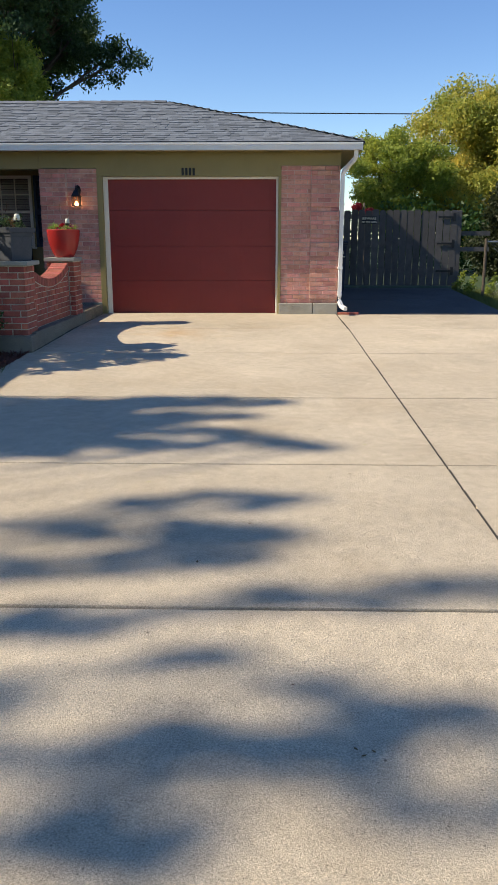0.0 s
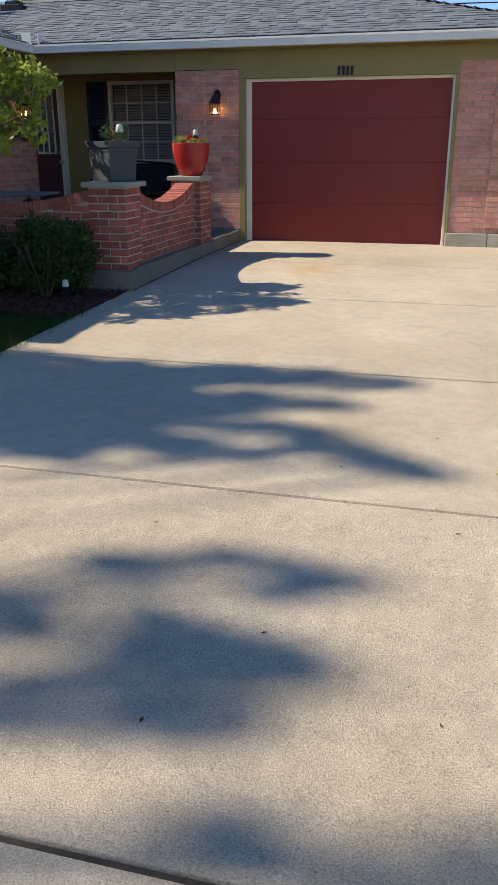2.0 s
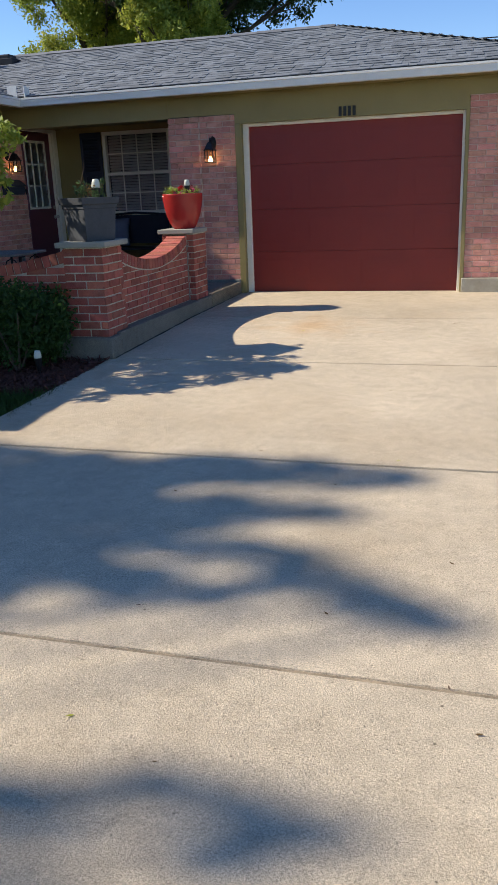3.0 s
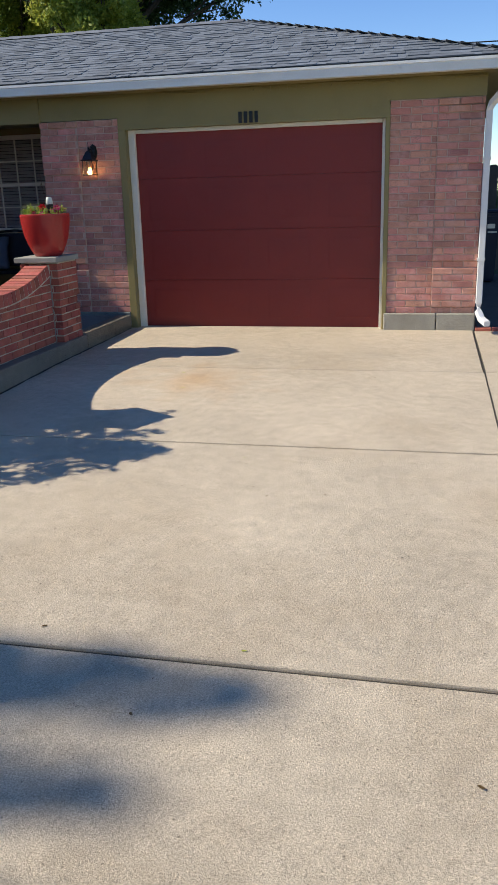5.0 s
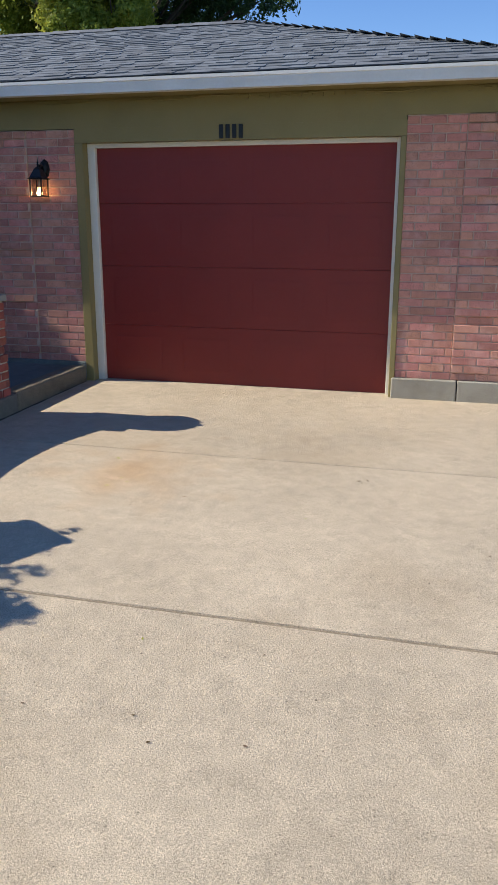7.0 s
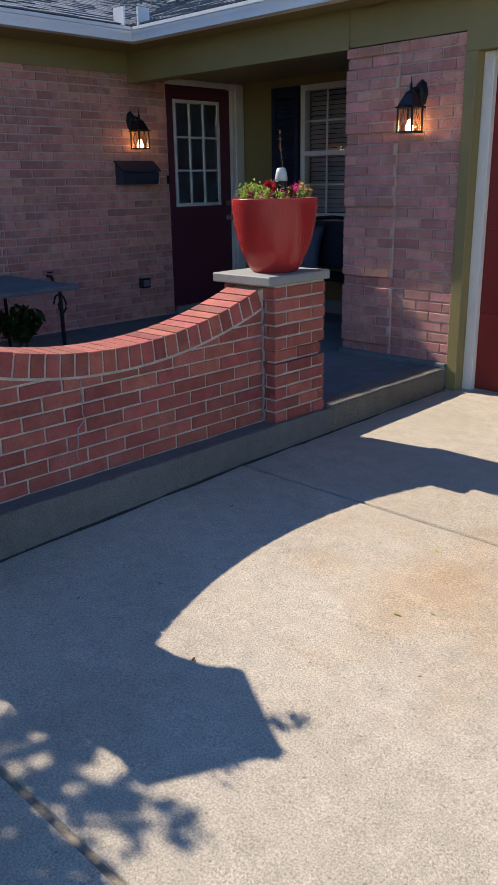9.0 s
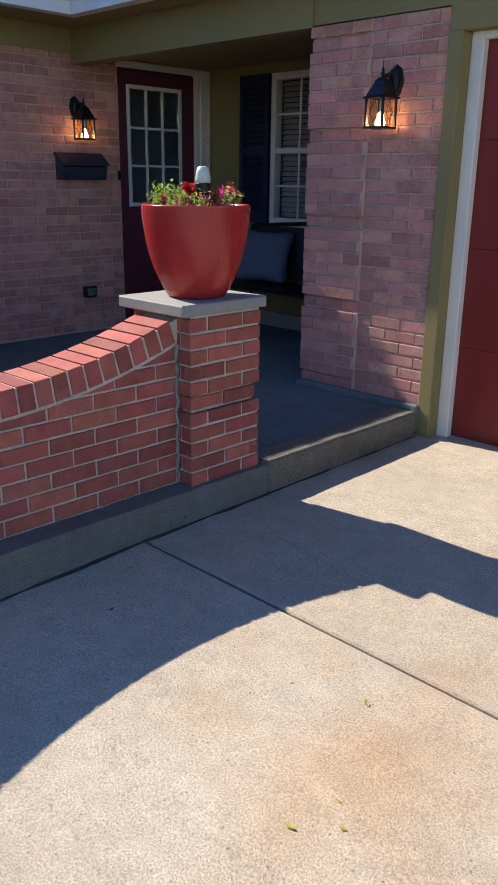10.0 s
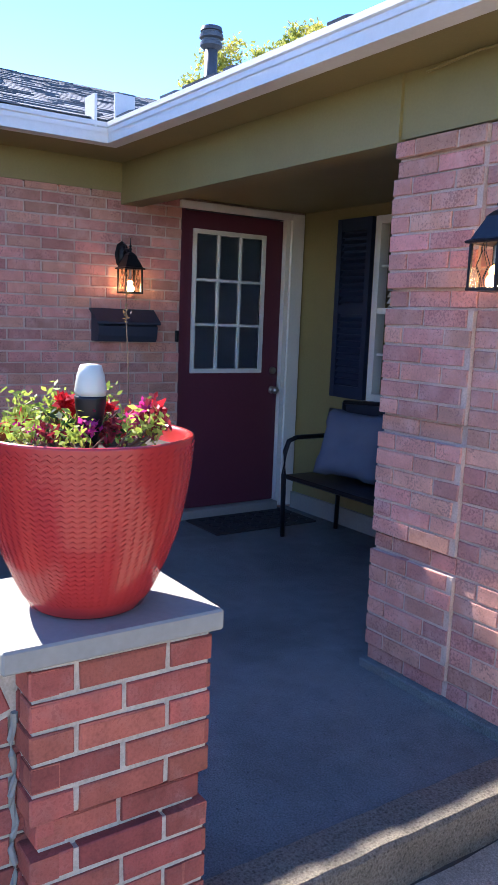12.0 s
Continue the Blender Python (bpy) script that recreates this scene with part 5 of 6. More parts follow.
tree("lime_tree", (4.0, 27.5, 0.4), 4.8, 0.15, ball((3.9, 27.5, 3.2), 2.3, 20, 6), 75000, 0.05, LEAF_LIME, "low yellow green tree behind the gate", 6)
tree("red_shrub", (2.62, 22.5, 0.4), 2.8, 0.08, ball((2.62, 22.5, 2.2), 0.42, 6, 7), 2800, 0.05, LEAF_RED, "small shrub with dark red leaves", 7)
tree("conifer", (6.25, 20.5, 0.4), 6, 0.2, [(6.25 + 0.25 * math.cos(2.4 * k), 20.5 + 0.25 * math.sin(2.4 * k), 0.9 + 0.36 * k, 1.15 * (1 - k / 13)) for k in range(11)], 45000, 0.055, LEAF_CONIFER, "brownish green conifer beside the fence", 8, 0.6)
tree("autumn_tree", (-17.8, 22.2, 0.4), 9, 0.22, ball((-17.8, 22.2, 7.1), 2.7, 16, 21), 26000, 0.06, LEAF_YEL, "slender tree with yellowing leaves behind the roof", 21)
hedge = [(x, 26.0 + math.sin(x), 1.4 + 0.4 * math.sin(2.1 * x), 1.5) for x in np.arange(-30, 40, 1.9)]
rng = np.random.default_rng(77)
v, f = leaves(rng, [h[:3] for h in hedge], [h[3] for h in hedge], 60000, 0.08, 0.9, 0.3)
hd = thing("hedge_row", (5, 26, 0.4), "uneven green hedge along the far yard", "hedge", kind="stuff")
raw("foliage", v, f, LEAF_SHRUB, hd)

# tall street tree to the west, whose crown shades the drive
SH = []
SHADE = [(-2.55 + 0.27 * i + 0.1 * (j % 2), 4.95 + 0.25 * j, 0.21, 12.4 + 0.31 * ((3 * i + 5 * j) % 6)) for i in range(6) for j in range(6)]
for gx, gy, r, h in SHADE + [(-0.95, 6.2, 0.2, 13.4), (-0.6, 6.3, 0.15, 13.0), (-0.3, 6.25, 0.12, 13.6), (0.0, 6.27, 0.1, 14.0), (0.2, 6.3, 0.07, 13.3), (-0.85, 5.72, 0.2, 12.8), (-0.5, 5.78, 0.12, 13.2), (-0.2, 5.8, 0.08, 13.7), (-0.75, 5.4, 0.13, 13.1), (-0.4, 5.33, 0.13, 13.5), (-0.12, 5.17, 0.12, 13.9), (0.12, 5.03, 0.1, 13.2), (0.35, 4.95, 0.07, 13.6), (-0.95, 5.0, 0.15, 13.0), (-0.55, 4.98, 0.1, 14.1), (-0.95, 3.45, 0.17, 14.2), (-0.32, 3.88, 0.2, 14.0), (0.12, 3.95, 0.09, 14.3), (-0.64, 3.9, 0.13, 13.6), (-0.52, 3.5, 0.15, 13.6), (-0.2, 3.42, 0.2, 14.4), (0.02, 3.45, 0.13, 14.1), (-0.60, 3.12, 0.13, 13.2), (-0.23, 3.17, 0.13, 13.8), (-1.3, 3.0, 0.22, 13.2), (0.06, 2.84, 0.13, 14.5), (0.47, 2.84, 0.16, 14.1), (0.8, 2.88, 0.16, 15.0),
                     (0.0, 1.95, 0.2, 13.6), (-0.39, 1.83, 0.17, 13.1), (0.41, 1.93, 0.24, 14.3), (-0.27, 2.32, 0.13, 14.5), (-0.85, 2.52, 0.2, 13.4), (0.15, 1.85, 0.18, 12.9), (0.46, 1.7, 0.18, 14.7), (-0.43, 1.5, 0.18, 12.7), (-0.95, 1.95, 0.2, 13.3), (0.1, 2.2, 0.09, 13.9),
                     (0.7, 0.9, 0.22, 14.3), (-0.6, 0.7, 0.32, 12.9), (0.5, 0.1, 0.4, 13.9), (-1.2, -0.2, 0.5, 13.0), (0.2, -1.5, 0.5, 14.0), (-2.3, 3.5, 0.5, 12.0), (-2.4, 1.5, 0.5, 12.6), (-1.6, -1.0, 0.5, 13.5), (1.3, 0.9, 0.22, 14.5), (-3.6, 4.6, 0.5, 12.3), (-3.4, 0.2, 0.5, 13.2), (-3.6, 6.2, 0.45, 12.0)]:
    SH.append((gx + SUN.x / SUN.z * (h - 0.2), gy + SUN.y / SUN.z * (h - 0.2), h, r * (1.0 if gy > 4.5 else 0.74)))
tree("street_tree", (-17.5, -0.5, 0.1), 14, 0.4, SH, 36000, 0.075, LEAF_LIME, "tall leafy tree west of the drive", 11, 0.3, 0.06, 0.34, 0.95, 1.6)

# small ornamental tree in the bed, evergreen shrub, mulch, lawn
OVER = []
for gx, gy, r, x in ((-2.25, 8.9, 0.15, -3.9), (-1.95, 8.75, 0.16, -3.95), (-1.65, 8.85, 0.16, -3.92), (-1.38, 8.8, 0.14, -3.9), (-1.12, 8.85, 0.09, -3.88), (-1.85, 9.1, 0.10, -4.0), (-1.5, 9.08, 0.10, -3.95), (-2.2, 8.35, 0.18, -3.9), (-1.75, 8.4, 0.16, -3.95), (-1.35, 8.45, 0.13, -3.9)):
    h = 0.33 + (gx - x) / 1.145
    OVER.append((x, gy - 0.184 * (h - 0.33), h, r))
tree("ornamental_tree", (-4.05, 7.55, gz(7.8)), 2.5, 0.045, [(-3.45, 8.05, 2.15, 0.34), (-3.75, 7.95, 2.40, 0.26), (-4.0, 7.6, 2.0, 0.32), (-3.42, 7.75, 1.78, 0.28), (-4.2, 7.8, 2.5, 0.4), (-3.8, 7.5, 1.9, 0.24), (-4.4, 7.3, 2.1, 0.3), (-3.5, 8.3, 1.85, 0.22), (-3.24, 8.15, 2.12, 0.24), (-3.2, 8.1, 1.75, 0.16), (-4.6, 8.3, 2.6, 0.45), (-3.78, 8.70, 2.30, 0.17), (-4.05, 8.5, 2.05, 0.24), (-3.85, 8.5, 1.75, 0.16), (-4.5, 8.0, 2.0, 0.35)] + OVER, 8600, 0.035, LEAF_LIME, "small ornamental tree with light green leaves", 12, 0.45)
shrub = thing("round_shrub", (-3.3, 8.25, gz(8.2)), "dense dark green rounded shrub", "shrub")
sb = [(-3.24 + 0.34 * math.cos(k * 2.4) * (0.4 + 0.6 * ((k * 7) % 5) / 5), 8.42 + 0.20 * math.sin(k * 2.4), gz(8.2) + 0.18 + 0.46 * ((k * 3) % 7) / 7, 0.21) for k in range(16)]
v, f = leaves(np.random.default_rng(13), [c[:3] for c in sb], [c[3] for c in sb], 9000, 0.022, 0.9, 0.35)
raw("foliage", v, f, LEAF_SHRUB, shrub)
bm = bmesh.new()
for k in range(7):
    tube(bm, [(-3.3, 8.23, gz(8.2) - 0.05), (-3.3 + 0.25 * math.cos(k * 0.9), 8.23 + 0.22 * math.sin(k * 0.9), gz(8.2) + 0.5)], 0.012, 5, 0.005)
tagged(part("stems", bm, BARK, shrub), kind="stuff")
shrub2 = thing("round_shrub", (-4.3, 8.3, gz(8.2)), "dense dark green rounded shrub against the wall", "shrub")
sb = [(-4.3 + 0.45 * math.cos(k * 2.4), 8.35 + 0.25 * math.sin(k * 2.4), gz(8.2) + 0.18 + 0.40 * ((k * 3) % 7) / 7, 0.24) for k in range(14)]
v, f = leaves(np.random.default_rng(14), [c[:3] for c in sb], [c[3] for c in sb], 4500, 0.026, 0.9, 0.35)
raw("foliage", v, f, LEAF_SHRUB, shrub2)
bm = bmesh.new()
g = [[bm.verts.new((x, y, gz(y) - 0.02 + 0.025 * math.sin(7 * x) * math.cos(5 * y))) for x in np.linspace(-5.9, -2.64, 14)] for y in np.linspace(7.62, 8.7, 8)]
for a, b in zip(g, g[1:]):
    for i in range(13):
        bm.faces.new((a[i], a[i + 1], b[i + 1], b[i]))
bed = tagged(part("mulch_bed", bm, MULCH, None), "dark red mulch in the planting bed", "mulch", kind="structure")
rng = np.random.default_rng(15)
n = 5000
c = np.stack([rng.uniform(-4.6, -2.66, n), rng.uniform(7.6, 8.66, n), np.zeros(n)], 1)
c[:, 2] = np.interp(c[:, 1], GROUND_Y, GROUND_Z) - 0.005 + 0.02 * rng.random(n)
a = rng.normal(size=(n, 3)) * np.array([1, 1, 0.35])
a /= np.linalg.norm(a, axis=1)[:, None]
b = np.cross(a, rng.normal(size=(n, 3)) * 0.3 + np.array([0, 0, 1]))
b /= np.linalg.norm(b, axis=1)[:, None]
s = rng.uniform(0.012, 0.035, n)[:, None]
v = np.stack([c - a * s - b * 0.006, c + a * s - b * 0.005, c + a * s + b * 0.006, c - a * s + b * 0.005], 1).reshape(-1, 3)
tagged(raw("mulch_chips", v, np.arange(n * 4).reshape(-1, 4), MULCH, None, "loose red bark chips on the bed", "stuff"), category="mulch")


def grass(name, n, x0, x1, y0, y1, h, mat, label, seed, keep=lambda p: np.ones(len(p), bool)):
    rng = np.random.default_rng(seed)
    c = np.stack([rng.uniform(x0, x1, n), rng.uniform(y0, y1, n)], 1)
    c = c[keep(c)]
    n = len(c)
    z = np.interp(c[:, 1], GROUND_Y, GROUND_Z) - 0.08
    d = rng.normal(size=(n, 2))
    d /= np.linalg.norm(d, axis=1)[:, None]
    hh = h * rng.uniform(0.6, 1.3, n)
    w = 0.0035 + 0.003 * rng.random(n)
    tip = rng.normal(size=(n, 2)) * 0.45 * hh[:, None]
    p0 = np.column_stack([c - d * w[:, None], z])
    p1 = np.column_stack([c + d * w[:, None], z])
    p2 = np.column_stack([c + tip, z + hh])
    v = np.stack([p0, p1, p2], 1).reshape(-1, 3)
    return tagged(raw(name, v, np.arange(n * 3).reshape(-1, 3), mat, None, label, "stuff"), category="grass")


grass("lawn_grass", 60000, -6.5, -2.63, 4.5, 7.75, 0.11, GRASS_BLADE, "short green lawn grass beside the drive", 16, lambda p: p[:, 1] < 7.62 + 0.25 * np.sin(p[:, 0] * 2.2))
grass("yard_grass", 60000, 3.84, 9.0, 9.0, 17.0, 0.12, GRASS_DRY, "rough yellowing grass beside the gate", 17)
for x, y, s in ((4.0, 15.95, 0.2), (4.35, 15.7, 0.22), (3.95, 16.7, 0.2)):
    plant("weed_clump", "tall green weeds at the fence", "weeds", [[(x, y, gz(y) + 0.12), (x + 0.06, y, gz(y) + 0.3), (x - 0.06, y + 0.06, gz(y) + 0.06)]], [[s * 0.6, s * 0.45, s * 0.5]], [260], [0.03], [LEAF_LIME], int(x * 100), (x, y, gz(y) - 0.08), 1.2, 0.2, 8)

# ---- litter on the drive ----
def litter(name, label, category, n, size, mat, seed, spots=()):
    rng = np.random.default_rng(seed)
    for i in range(n):
        x, y = (rng.uniform(-2.3, 1.0), rng.uniform(1.5, 12.3)) if i >= len(spots) else spots[i]
        t = thing(name, (x, y, gz(y)), label, category, name.replace("_", " ") + " litter")
        s = size * rng.uniform(0.6, 1.4)
        a = rng.uniform(0, 6.28)
        bm = bmesh.new()
        o = []
        for k, (u, w, h) in enumerate(((-1, 0, 0.1), (-0.3, 0.42, 0.25), (0.4, 0.33, 0.3), (1, 0, 0.5), (0.4, -0.33, 0.25), (-0.3, -0.42, 0.2))):
            o.append(bm.verts.new((x + s * (u * math.cos(a) - w * math.sin(a)), y + s * (u * math.sin(a) + w * math.cos(a)), gz(y) + 0.002 + s * h * rng.uniform(0.4, 1.0))))
        m = bm.verts.new((x, y, gz(y) + 0.002))
        for k in range(6):
            bm.faces.new((o[k], o[(k + 1) % 6], m))
        part("blade", bm, mat, t)


litter("fallen_leaf", "curled dry leaf lying on the concrete", "leaf", 26, 0.011, LEAF_DRY, 31, ((0.18, 10.39), (0.23, 10.41), (0.20, 10.36), (0.48, 4.39), (0.27, 1.84), (0.30, 1.86), (0.25, 1.87)))
litter("yellow_leaf", "small yellow leaf lying on the concrete", "leaf", 14, 0.012, LEAF_YEL, 33, ((-1.14, 10.05), (-1.2, 10.11), (-1.23, 9.97), (-1.37, 10.45), (-1.84, 10.65)))
litter("dark_twig", "dark scrap of twig lying on the concrete", "twig", 20, 0.0075, STEM, 32, ((0.93, 9.5), (0.90, 9.52), (0.08, 8.46), (-0.63, 7.98), (-2.06, 11.77), (-1.57, 11.73), (0.08, 2.19)))

# ---- shingle courses: uneven tabs over the decks ----
SHINGLE_TAB = material("shingle_tab", (0.122, 0.138, 0.158), 0.92, vary=0.25, scale=5, fine=160, bump=0.5, dist=0.004, stain=(0.16, 0.165, 0.17), stain_amt=0.3)
nt = SHINGLE_TAB.node_tree
hsv_node = next(n for n in nt.nodes if n.type == "HUE_SAT")
g_in = nt.nodes.new("ShaderNodeNewGeometry")
mr = nt.nodes.new("ShaderNodeMapRange")
mr.inputs["To Min"].default_value, mr.inputs["To Max"].default_value = 0.72, 1.26
nt.links.new(g_in.outputs["Random Per Island"], mr.inputs["Value"])
mul = nt.nodes.new("ShaderNodeMath")
mul.operation = "MULTIPLY"
nt.links.new(hsv_node.inputs["Value"].links[0].from_socket, mul.inputs[0])
nt.links.new(mr.outputs["Result"], mul.inputs[1])
nt.links.new(mul.outputs[0], hsv_node.inputs["Value"])


def shingles(origin, along, up, length, rise_len, left_cut, right_cut, seed, parent):
    """Tabs on a slope. along, up: unit vectors in the slope's plane; the cuts give the edges at a distance up."""
    rng = np.random.default_rng(seed)
    o, a, u = np.array(origin), np.array(along), np.array(up)
    nrm = np.cross(a, u)
    if nrm[2] < 0:
        nrm = -nrm
    V, F = [], []
    ex = 0.143
    k = 0
    while k * ex < rise_len - 0.03:
        s0, s1 = k * ex - 0.012, min((k + 1) * ex + 0.03, rise_len)
        x, end = left_cut(k * ex), right_cut(k * ex)
        x -= rng.uniform(0, 0.2)
        while x < end:
            w = rng.choice([0.07, 0.1, 0.14, 0.19])
            x0, x1 = max(x, left_cut(k * ex)), min(x + w, end)
            if x1 - x0 > 0.02:
                raised = rng.random() < 0.5
                h = 0.013 if raised else 0.006
                d = s0 - (0.022 if raised else 0.0) + rng.uniform(-0.006, 0.006)
                b = len(V)
                for xx, ss, hh in ((x0, d, 0.001), (x1, d, 0.001), (x1, d, h), (x0, d, h), (x1, s1, 0.002), (x0, s1, 0.002)):
                    V.append(o + a * xx + u * ss + nrm * hh)
                F += [(b, b + 1, b + 2, b + 3), (b + 3, b + 2, b + 4, b + 5), (b + 1, b + 4, b + 2), (b, b + 3, b + 5)]
            x += w
        k += 1
    ob = raw("shingle_courses", np.array(V), F, SHINGLE_TAB, parent)
    return tagged(ob, kind="stuff")


CS = math.hypot(1, SL)
RL = (RY - EY) * CS
shingles((WE, EY, ZE + 0.002), (1, 0, 0), (0, 1 / CS, SL / CS), EX - WE, RL, lambda s: -s / CS, lambda s: EX - WE - s / CS, 41, roof)
shingles((EX, EY, ZE + 0.002), (0, 1, 0), (-1 / CS, 0, SL / CS), 6.4, RL, lambda s: s / CS, lambda s: 6.4 - s / CS, 42, roof)
shingles((WE, 6.2, ZE + 0.002), (0, 1, 0), (-1 / CS, 0, SL / CS), 6.2, (WE - WRX) * CS, lambda s: s / CS, lambda s: 6.2 + s / CS, 43, roof)
rr = random.Random(3)
n = int((HX - VX) / 0.2)
for i in range(n):
    x = VX + i * 0.2
    bm = bmesh.new()
    h = 0.012 + rr.random() * 0.006
    v = [bm.verts.new(p) for p in ((x, RY - 0.14, RZ - 0.14 * SL + h + 0.006), (x + 0.22, RY - 0.14, RZ - 0.14 * SL + h), (x + 0.22, RY, RZ + h + 0.012), (x, RY, RZ + h + 0.018), (x + 0.22, RY + 0.14, RZ - 0.14 * SL + h), (x, RY + 0.14, RZ - 0.14 * SL + h + 0.006))]
    bm.faces.new((v[0], v[1], v[2], v[3]))
    bm.faces.new((v[3], v[2], v[4], v[5]))
    part("ridge_shingle", bm, SHINGLE, roof)
hv = Vector((HX - EX, RY - EY, RZ - ZE))
n = int(hv.length / 0.2)
side = Vector((1, 1, 0)).normalized()
for i in range(1, n):
    p = Vector((EX, EY, ZE + 0.008)) + hv * (i / n)
    q = p + hv.normalized() * 0.23 + Vector((0, 0, -0.006))
    drop = Vector((0, 0, -0.13 * SL / math.sqrt(2) * 1.0))
    bm = bmesh.new()
    v = [bm.verts.new(w) for w in (p - side * 0.13 + drop, q - side * 0.13 + drop, q + Vector((0, 0, 0.004)), p + Vector((0, 0, 0.009)), q + side * 0.13 + drop, p + side * 0.13 + drop)]
    bm.faces.new((v[0], v[1], v[2], v[3]))
    bm.faces.new((v[3], v[2], v[4], v[5]))
    part("ridge_shingle", bm, SHINGLE, roof)

# ---- bricks, last of the structure ----
BRICK_MESH = {}
BR = random.Random(5)


def brick_mesh(length, height, depth, mat, variant):
    """A brick with chamfered, slightly uneven front arrises; x along, -y out, z up; origin at its lower left front corner."""
    key = (round(length, 3), round(height, 3), round(depth, 3), mat.name, variant)
    if key not in BRICK_MESH:
        r = random.Random(str(key))
        c = 0.003
        j = lambda: r.uniform(-0.0015, 0.0015)
        back = [(0, depth, 0), (length, depth, 0), (length, depth, height), (0, depth, height)]
        mid = [(j(), c, j()), (length + j(), c, j()), (length + j(), c, height + j()), (j(), c, height + j())]
        front = [(c + j(), 0, c + j()), (length - c + j(), 0, c + j()), (length - c + j(), 0, height - c + j()), (c + j(), 0, height - c + j())]
        me = bpy.data.meshes.new("brick")
        f = [(8, 9, 10, 11), (3, 2, 1, 0)]
        for k in range(4):
            f.append((k, (k + 1) % 4, 4 + (k + 1) % 4, 4 + k))
            f.append((4 + k, 4 + (k + 1) % 4, 8 + (k + 1) % 4, 8 + k))
        me.from_pydata(back + mid + front, [], f)
        me.materials.append(mat)
        BRICK_MESH[key] = me
    return BRICK_MESH[key]


def lay(parent, origin, yaw, length, z0, courses, mat, ch=0.0795, bl=0.203, joint=0.010, depth=0.05, first=0, out=lambda u, k: 0.0, keep=lambda u, z: True, half0=0.5, inset=lambda k: 0.0):
    """Running bond on one face. origin: left end of the face in plan; yaw: degrees of the along direction; the face looks to its right-hand side."""
    p0 = root_of(parent)
    d = Vector((math.cos(radians(yaw)), math.sin(radians(yaw)), 0))
    nrm = Vector((d.y, -d.x, 0))
    for k in range(courses):
        u = 0.0 if (k + first) % 2 == 0 else -bl * half0
        while u < length - 0.015:
            a, b = max(u, inset(k)), min(u + bl - joint, length - inset(k))
            if b - a > 0.02 and keep((a + b) / 2, z0 + k * ch + ch / 2):
                o = new("brick", brick_mesh(b - a, ch - joint, depth, mat, BR.randrange(4)))
                o.parent = parent
                q = Vector((origin[0], origin[1], 0)) + d * a + nrm * (0.001 + out((a + b) / 2, k) + BR.uniform(-0.0015, 0.0015))
                o.location = Vector((q.x, q.y, z0 + k * ch)) - p0
                o.rotation_euler = (0, 0, radians(yaw))
            u += bl


def blocks(near, reach, proud=0.021, period=7):
    """Corner blocks six courses high, set proud, with one flush course between."""
    return lambda u, k: proud if abs(u - near) < reach and k % period != 0 else 0.0


CH, CH_LEFT = 0.0665, 0.0675
for who, xa, xb, zb, ch in ((wall_left, -3.527, -3.108, 0.575, CH_LEFT), (wall_right, 0.648, 1.082, 0.574, CH)):
    for m in range(5):
        z0 = zb + (7 * m + 1) * ch
        z1 = min(zb + (7 * m + 7) * ch - 0.01, zb + 30 * ch - 0.012)
        if z1 > z0 + 0.03:
            part("mortar", boxes((xa, WY - 0.015, z0, xb, WY + 0.01, z1)), MORTAR, who)
lay(wall_left, (-3.53, WY), 0, 0.42, 0.575, 30, BRICK, CH_LEFT, out=blocks(0.0, 9))
lay(wall_left, (-3.107, WY), 0, 0.462, 0.575, 30, BRICK, CH_LEFT, first=1)
lay(wall_right, (0.19, WY), 0, 0.452, 0.574, 31, BRICK, CH, first=1)
lay(wall_right, (0.65, WY), 0, 0.435, 0.574, 31, BRICK, CH, out=blocks(0.0, 9))
lay(wall_wing, (WX, 11.3), 90, 1.75, 0.56, 32, BRICK, CH, bl=0.205)
rest = thing("far_bricks", (WX, 10.0, 0.5), "pinkish bricks of the wing wall", "bricks", kind="stuff")
V, F = [], []
for k in range(37):
    y = 6.65 - (0.1 if k % 2 else 0.0)
    while y < 11.295:
        a, b = max(y, 6.65), min(y + 0.193, 11.293)
        z = 0.56 + (k - 5) * CH
        if b - a > 0.02 and z > gz(y) - 0.1 and z < 2.65:
            n0 = len(V)
            for yy, zz, xx in ((a, z, WX - 0.012), (b, z, WX - 0.012), (b, z + CH - 0.01, WX - 0.012), (a, z + CH - 0.01, WX - 0.012), (a + 0.004, z + 0.004, WX), (b - 0.004, z + 0.004, WX), (b - 0.004, z + CH - 0.014, WX), (a + 0.004, z + CH - 0.014, WX)):
                V.append((xx, yy, zz))
            F.append((n0 + 4, n0 + 5, n0 + 6, n0 + 7))
            for q in range(4):
                F.append((n0 + q, n0 + (q + 1) % 4, n0 + 4 + (q + 1) % 4, n0 + 4 + q))
        y += 0.205
raw("brick_face", np.array(V), F, BRICK, rest)

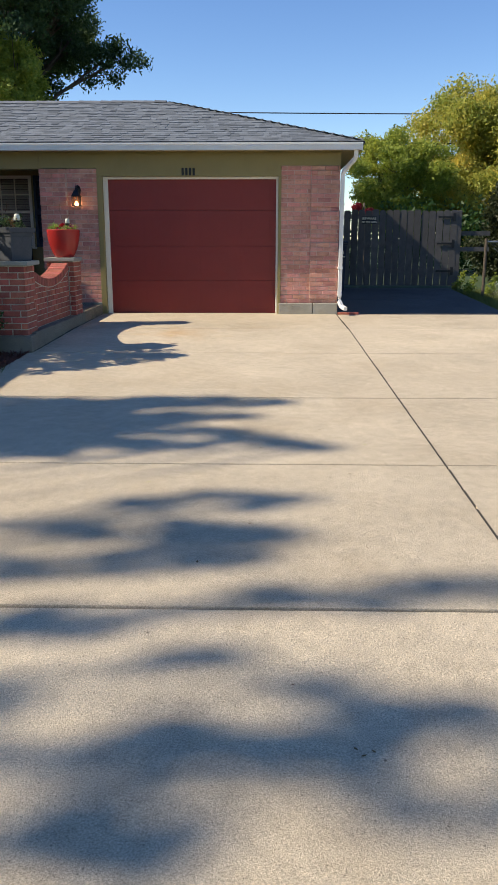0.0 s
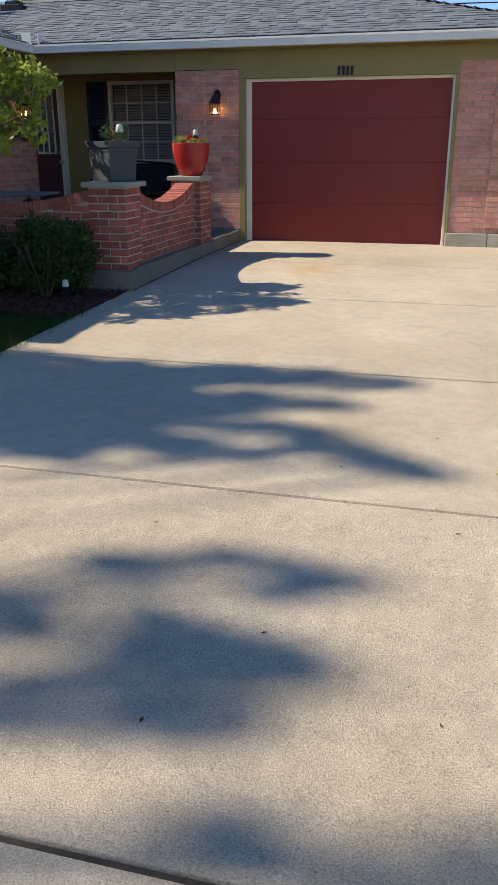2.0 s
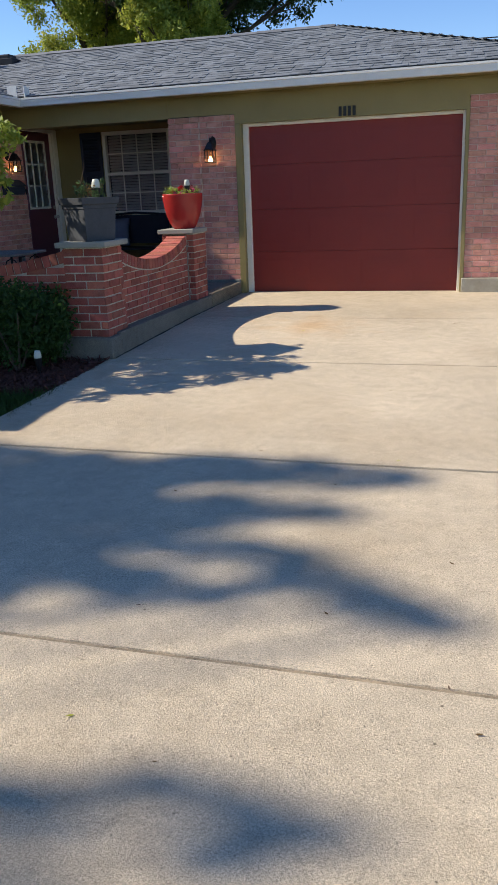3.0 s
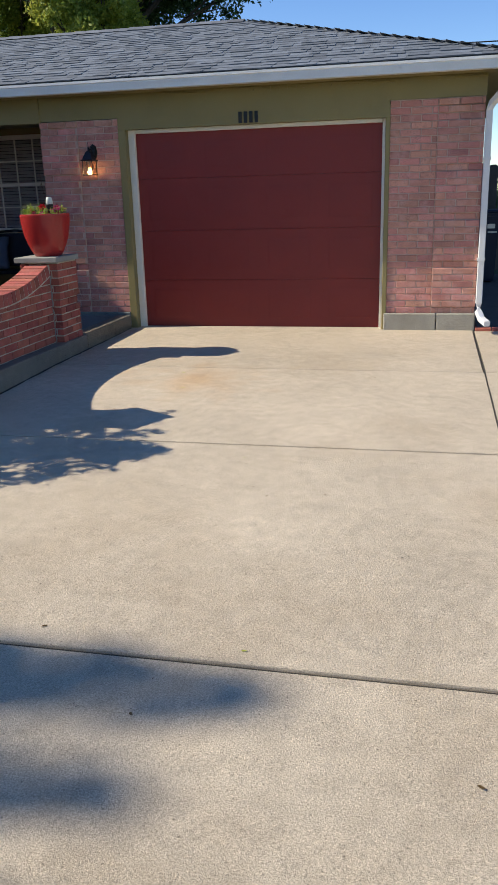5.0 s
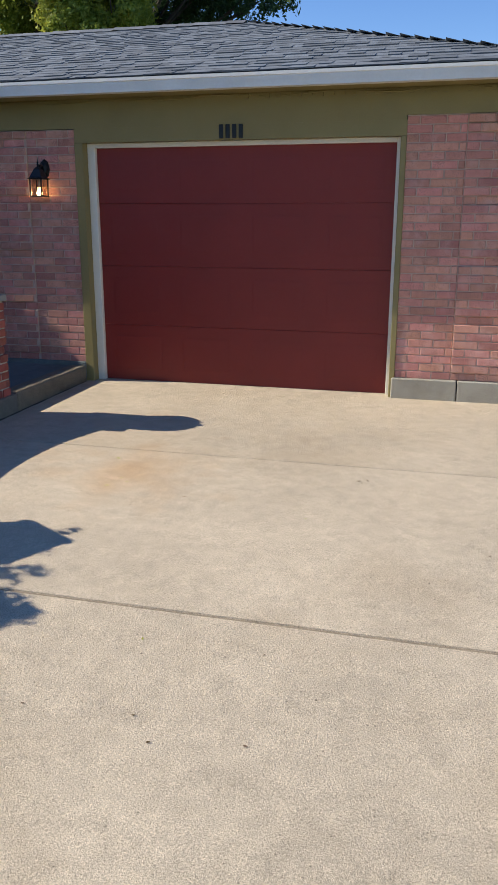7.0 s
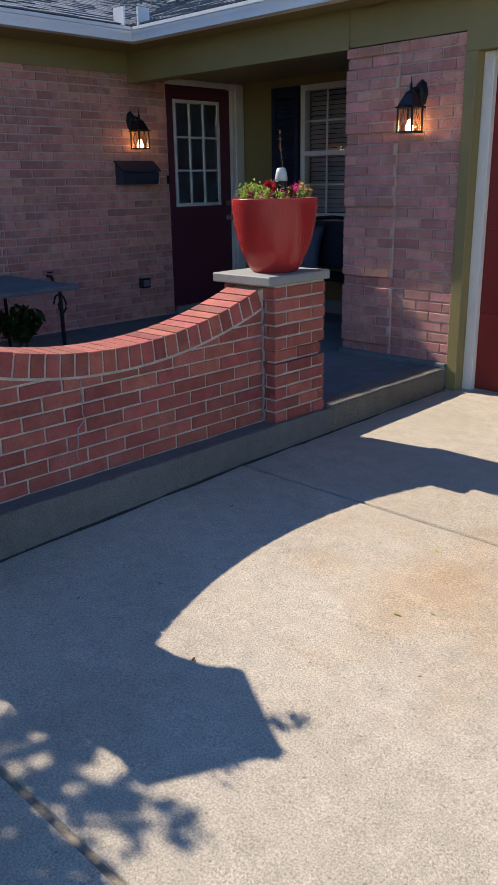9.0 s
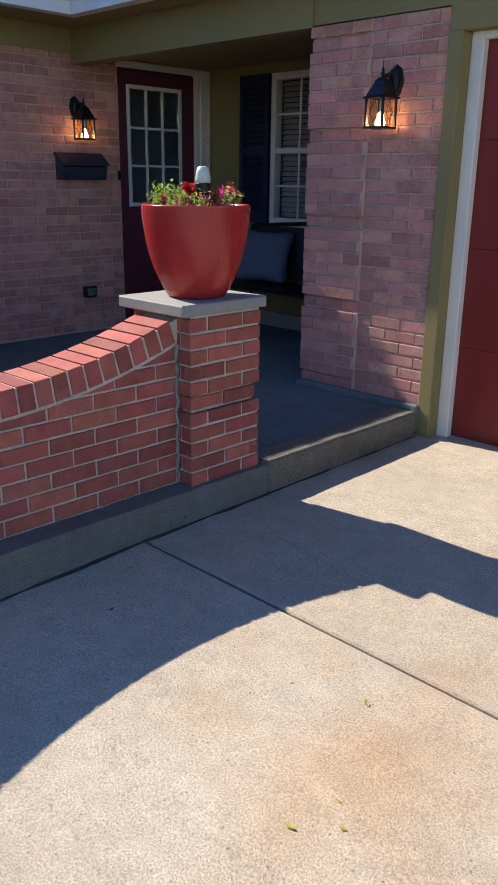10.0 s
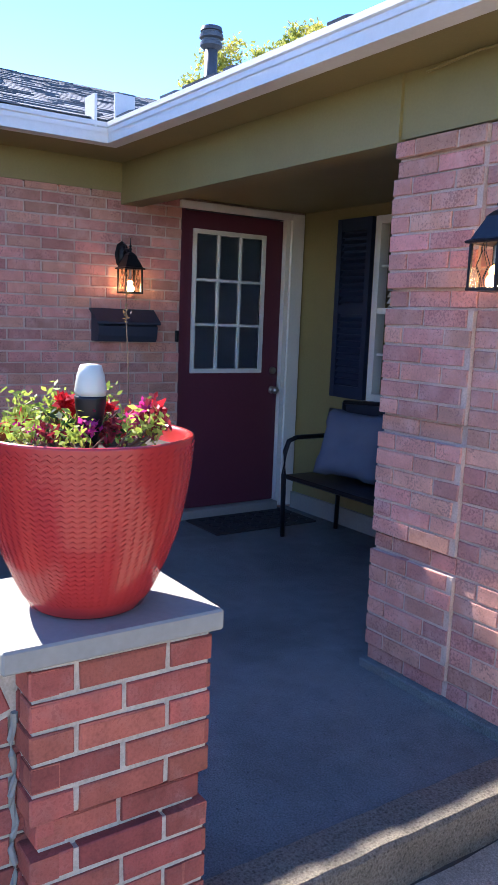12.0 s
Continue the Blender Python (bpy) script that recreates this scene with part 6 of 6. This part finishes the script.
# pillar and pier: four faces, the sixth course set back
PB = lambda u, k: 0.0 if k == 5 else 0.014
for o, yaw, ln, fst in (((-3.022, 10.933), 0, 0.364, 0), ((-2.658, 10.933), 90, 0.404, 1), ((-2.658, 11.337), 180, 0.364, 0), ((-3.022, 11.337), 270, 0.404, 1)):
    lay(pillar, o, yaw, ln, 0.535, 11, BRICK_RED, 0.0658, 0.203, out=lambda u, k: -0.016 if k == 5 else 0.0, first=fst, depth=0.06, joint=0.012, inset=lambda k: 0.016 if k == 5 else 0.0)
for o, yaw, ln, fst in (((-3.050, 8.72), 0, 0.372, 0), ((-2.678, 8.72), 90, 0.39, 1), ((-2.678, 9.11), 180, 0.372, 0), ((-3.050, 9.11), 270, 0.39, 1)):
    lay(pier, o, yaw, ln, 0.515, 11, BRICK_RED, 0.069, 0.203, out=lambda u, k: -0.016 if k == 5 else 0.0, first=fst, depth=0.06, joint=0.012, inset=lambda k: 0.016 if k == 5 else 0.0)

# swag walls: coursed faces below, a soldier course along the curve
ARCH_IN = 0.098
bm = bmesh.new()
q = []
for i in range(25):
    t, u = 9.105 + (10.935 - 9.105) * i / 24, 2 * i / 24 - 1
    q.append([bm.verts.new((x, t, arch_z(u) - d)) for x, d in ((-2.737, ARCH_IN + 0.012), (-2.737, 0.004), (-2.930, 0.004), (-2.930, ARCH_IN + 0.012))])
for r, s in zip(q, q[1:]):
    for k in range(4):
        bm.faces.new((r[k], r[(k + 1) % 4], s[(k + 1) % 4], s[k]))
bm.faces.new(q[0])
bm.faces.new(q[-1][::-1])
part("mortar", bm, MORTAR_PALE, swag)
lay(swag, (-2.740, 9.10), 90, 1.86, 0.54, 9, BRICK_RED, 0.0665, 0.203, keep=lambda u, z: z - 0.033 < arch_z(2 * u / 1.86 - 1) - ARCH_IN, depth=0.05)
lay(swag, (-2.942, 10.940), 270, 1.86, 0.56, 9, BRICK_RED, 0.0665, 0.203, keep=lambda u, z: z - 0.033 < arch_z(2 * u / 1.86 - 1) - ARCH_IN, depth=0.05)
lay(swag_w, (-5.9, 8.79), 0, 2.9, 0.515, 9, BRICK_RED, 0.0665, 0.203, keep=lambda u, z: z - 0.033 < arch_z(2 * u / 2.9 - 1) - ARCH_IN, depth=0.05)


def soldiers(parent, along, a, b, c0, n):
    """Bricks on end, fanned along the curve, laid across the wall."""
    depth = 0.218
    w = (b - a) / n
    p0 = root_of(parent)
    for i in range(n):
        u = 2 * (i + 0.5) / n - 1
        t = a + (i + 0.5) * w
        slope = math.degrees(math.atan(0.165 * 2 * u * 2 / (b - a)))
        o = new("brick", brick_mesh(w * 0.87, ARCH_IN, depth, BRICK_RED, BR.randrange(4)))
        o.parent = parent
        if along == "y":
            m = Matrix.Translation((c0, t, arch_z(u) - ARCH_IN)) @ pose(0, 0, 0, 0, 0, 90) @ pose(0, 0, 0, 0, -slope, 0) @ Matrix.Translation((-w * 0.435, 0, 0))
        else:
            m = Matrix.Translation((t, c0, arch_z(u) - ARCH_IN)) @ pose(0, 0, 0, 0, -slope, 0) @ Matrix.Translation((-w * 0.435, 0, 0))
        o.matrix_basis = Matrix.Translation(-p0) @ m


soldiers(swag, "y", 9.115, 10.925, -2.732, 25)
soldiers(swag_w, "x", -5.9, -3.060, 8.785, 38)
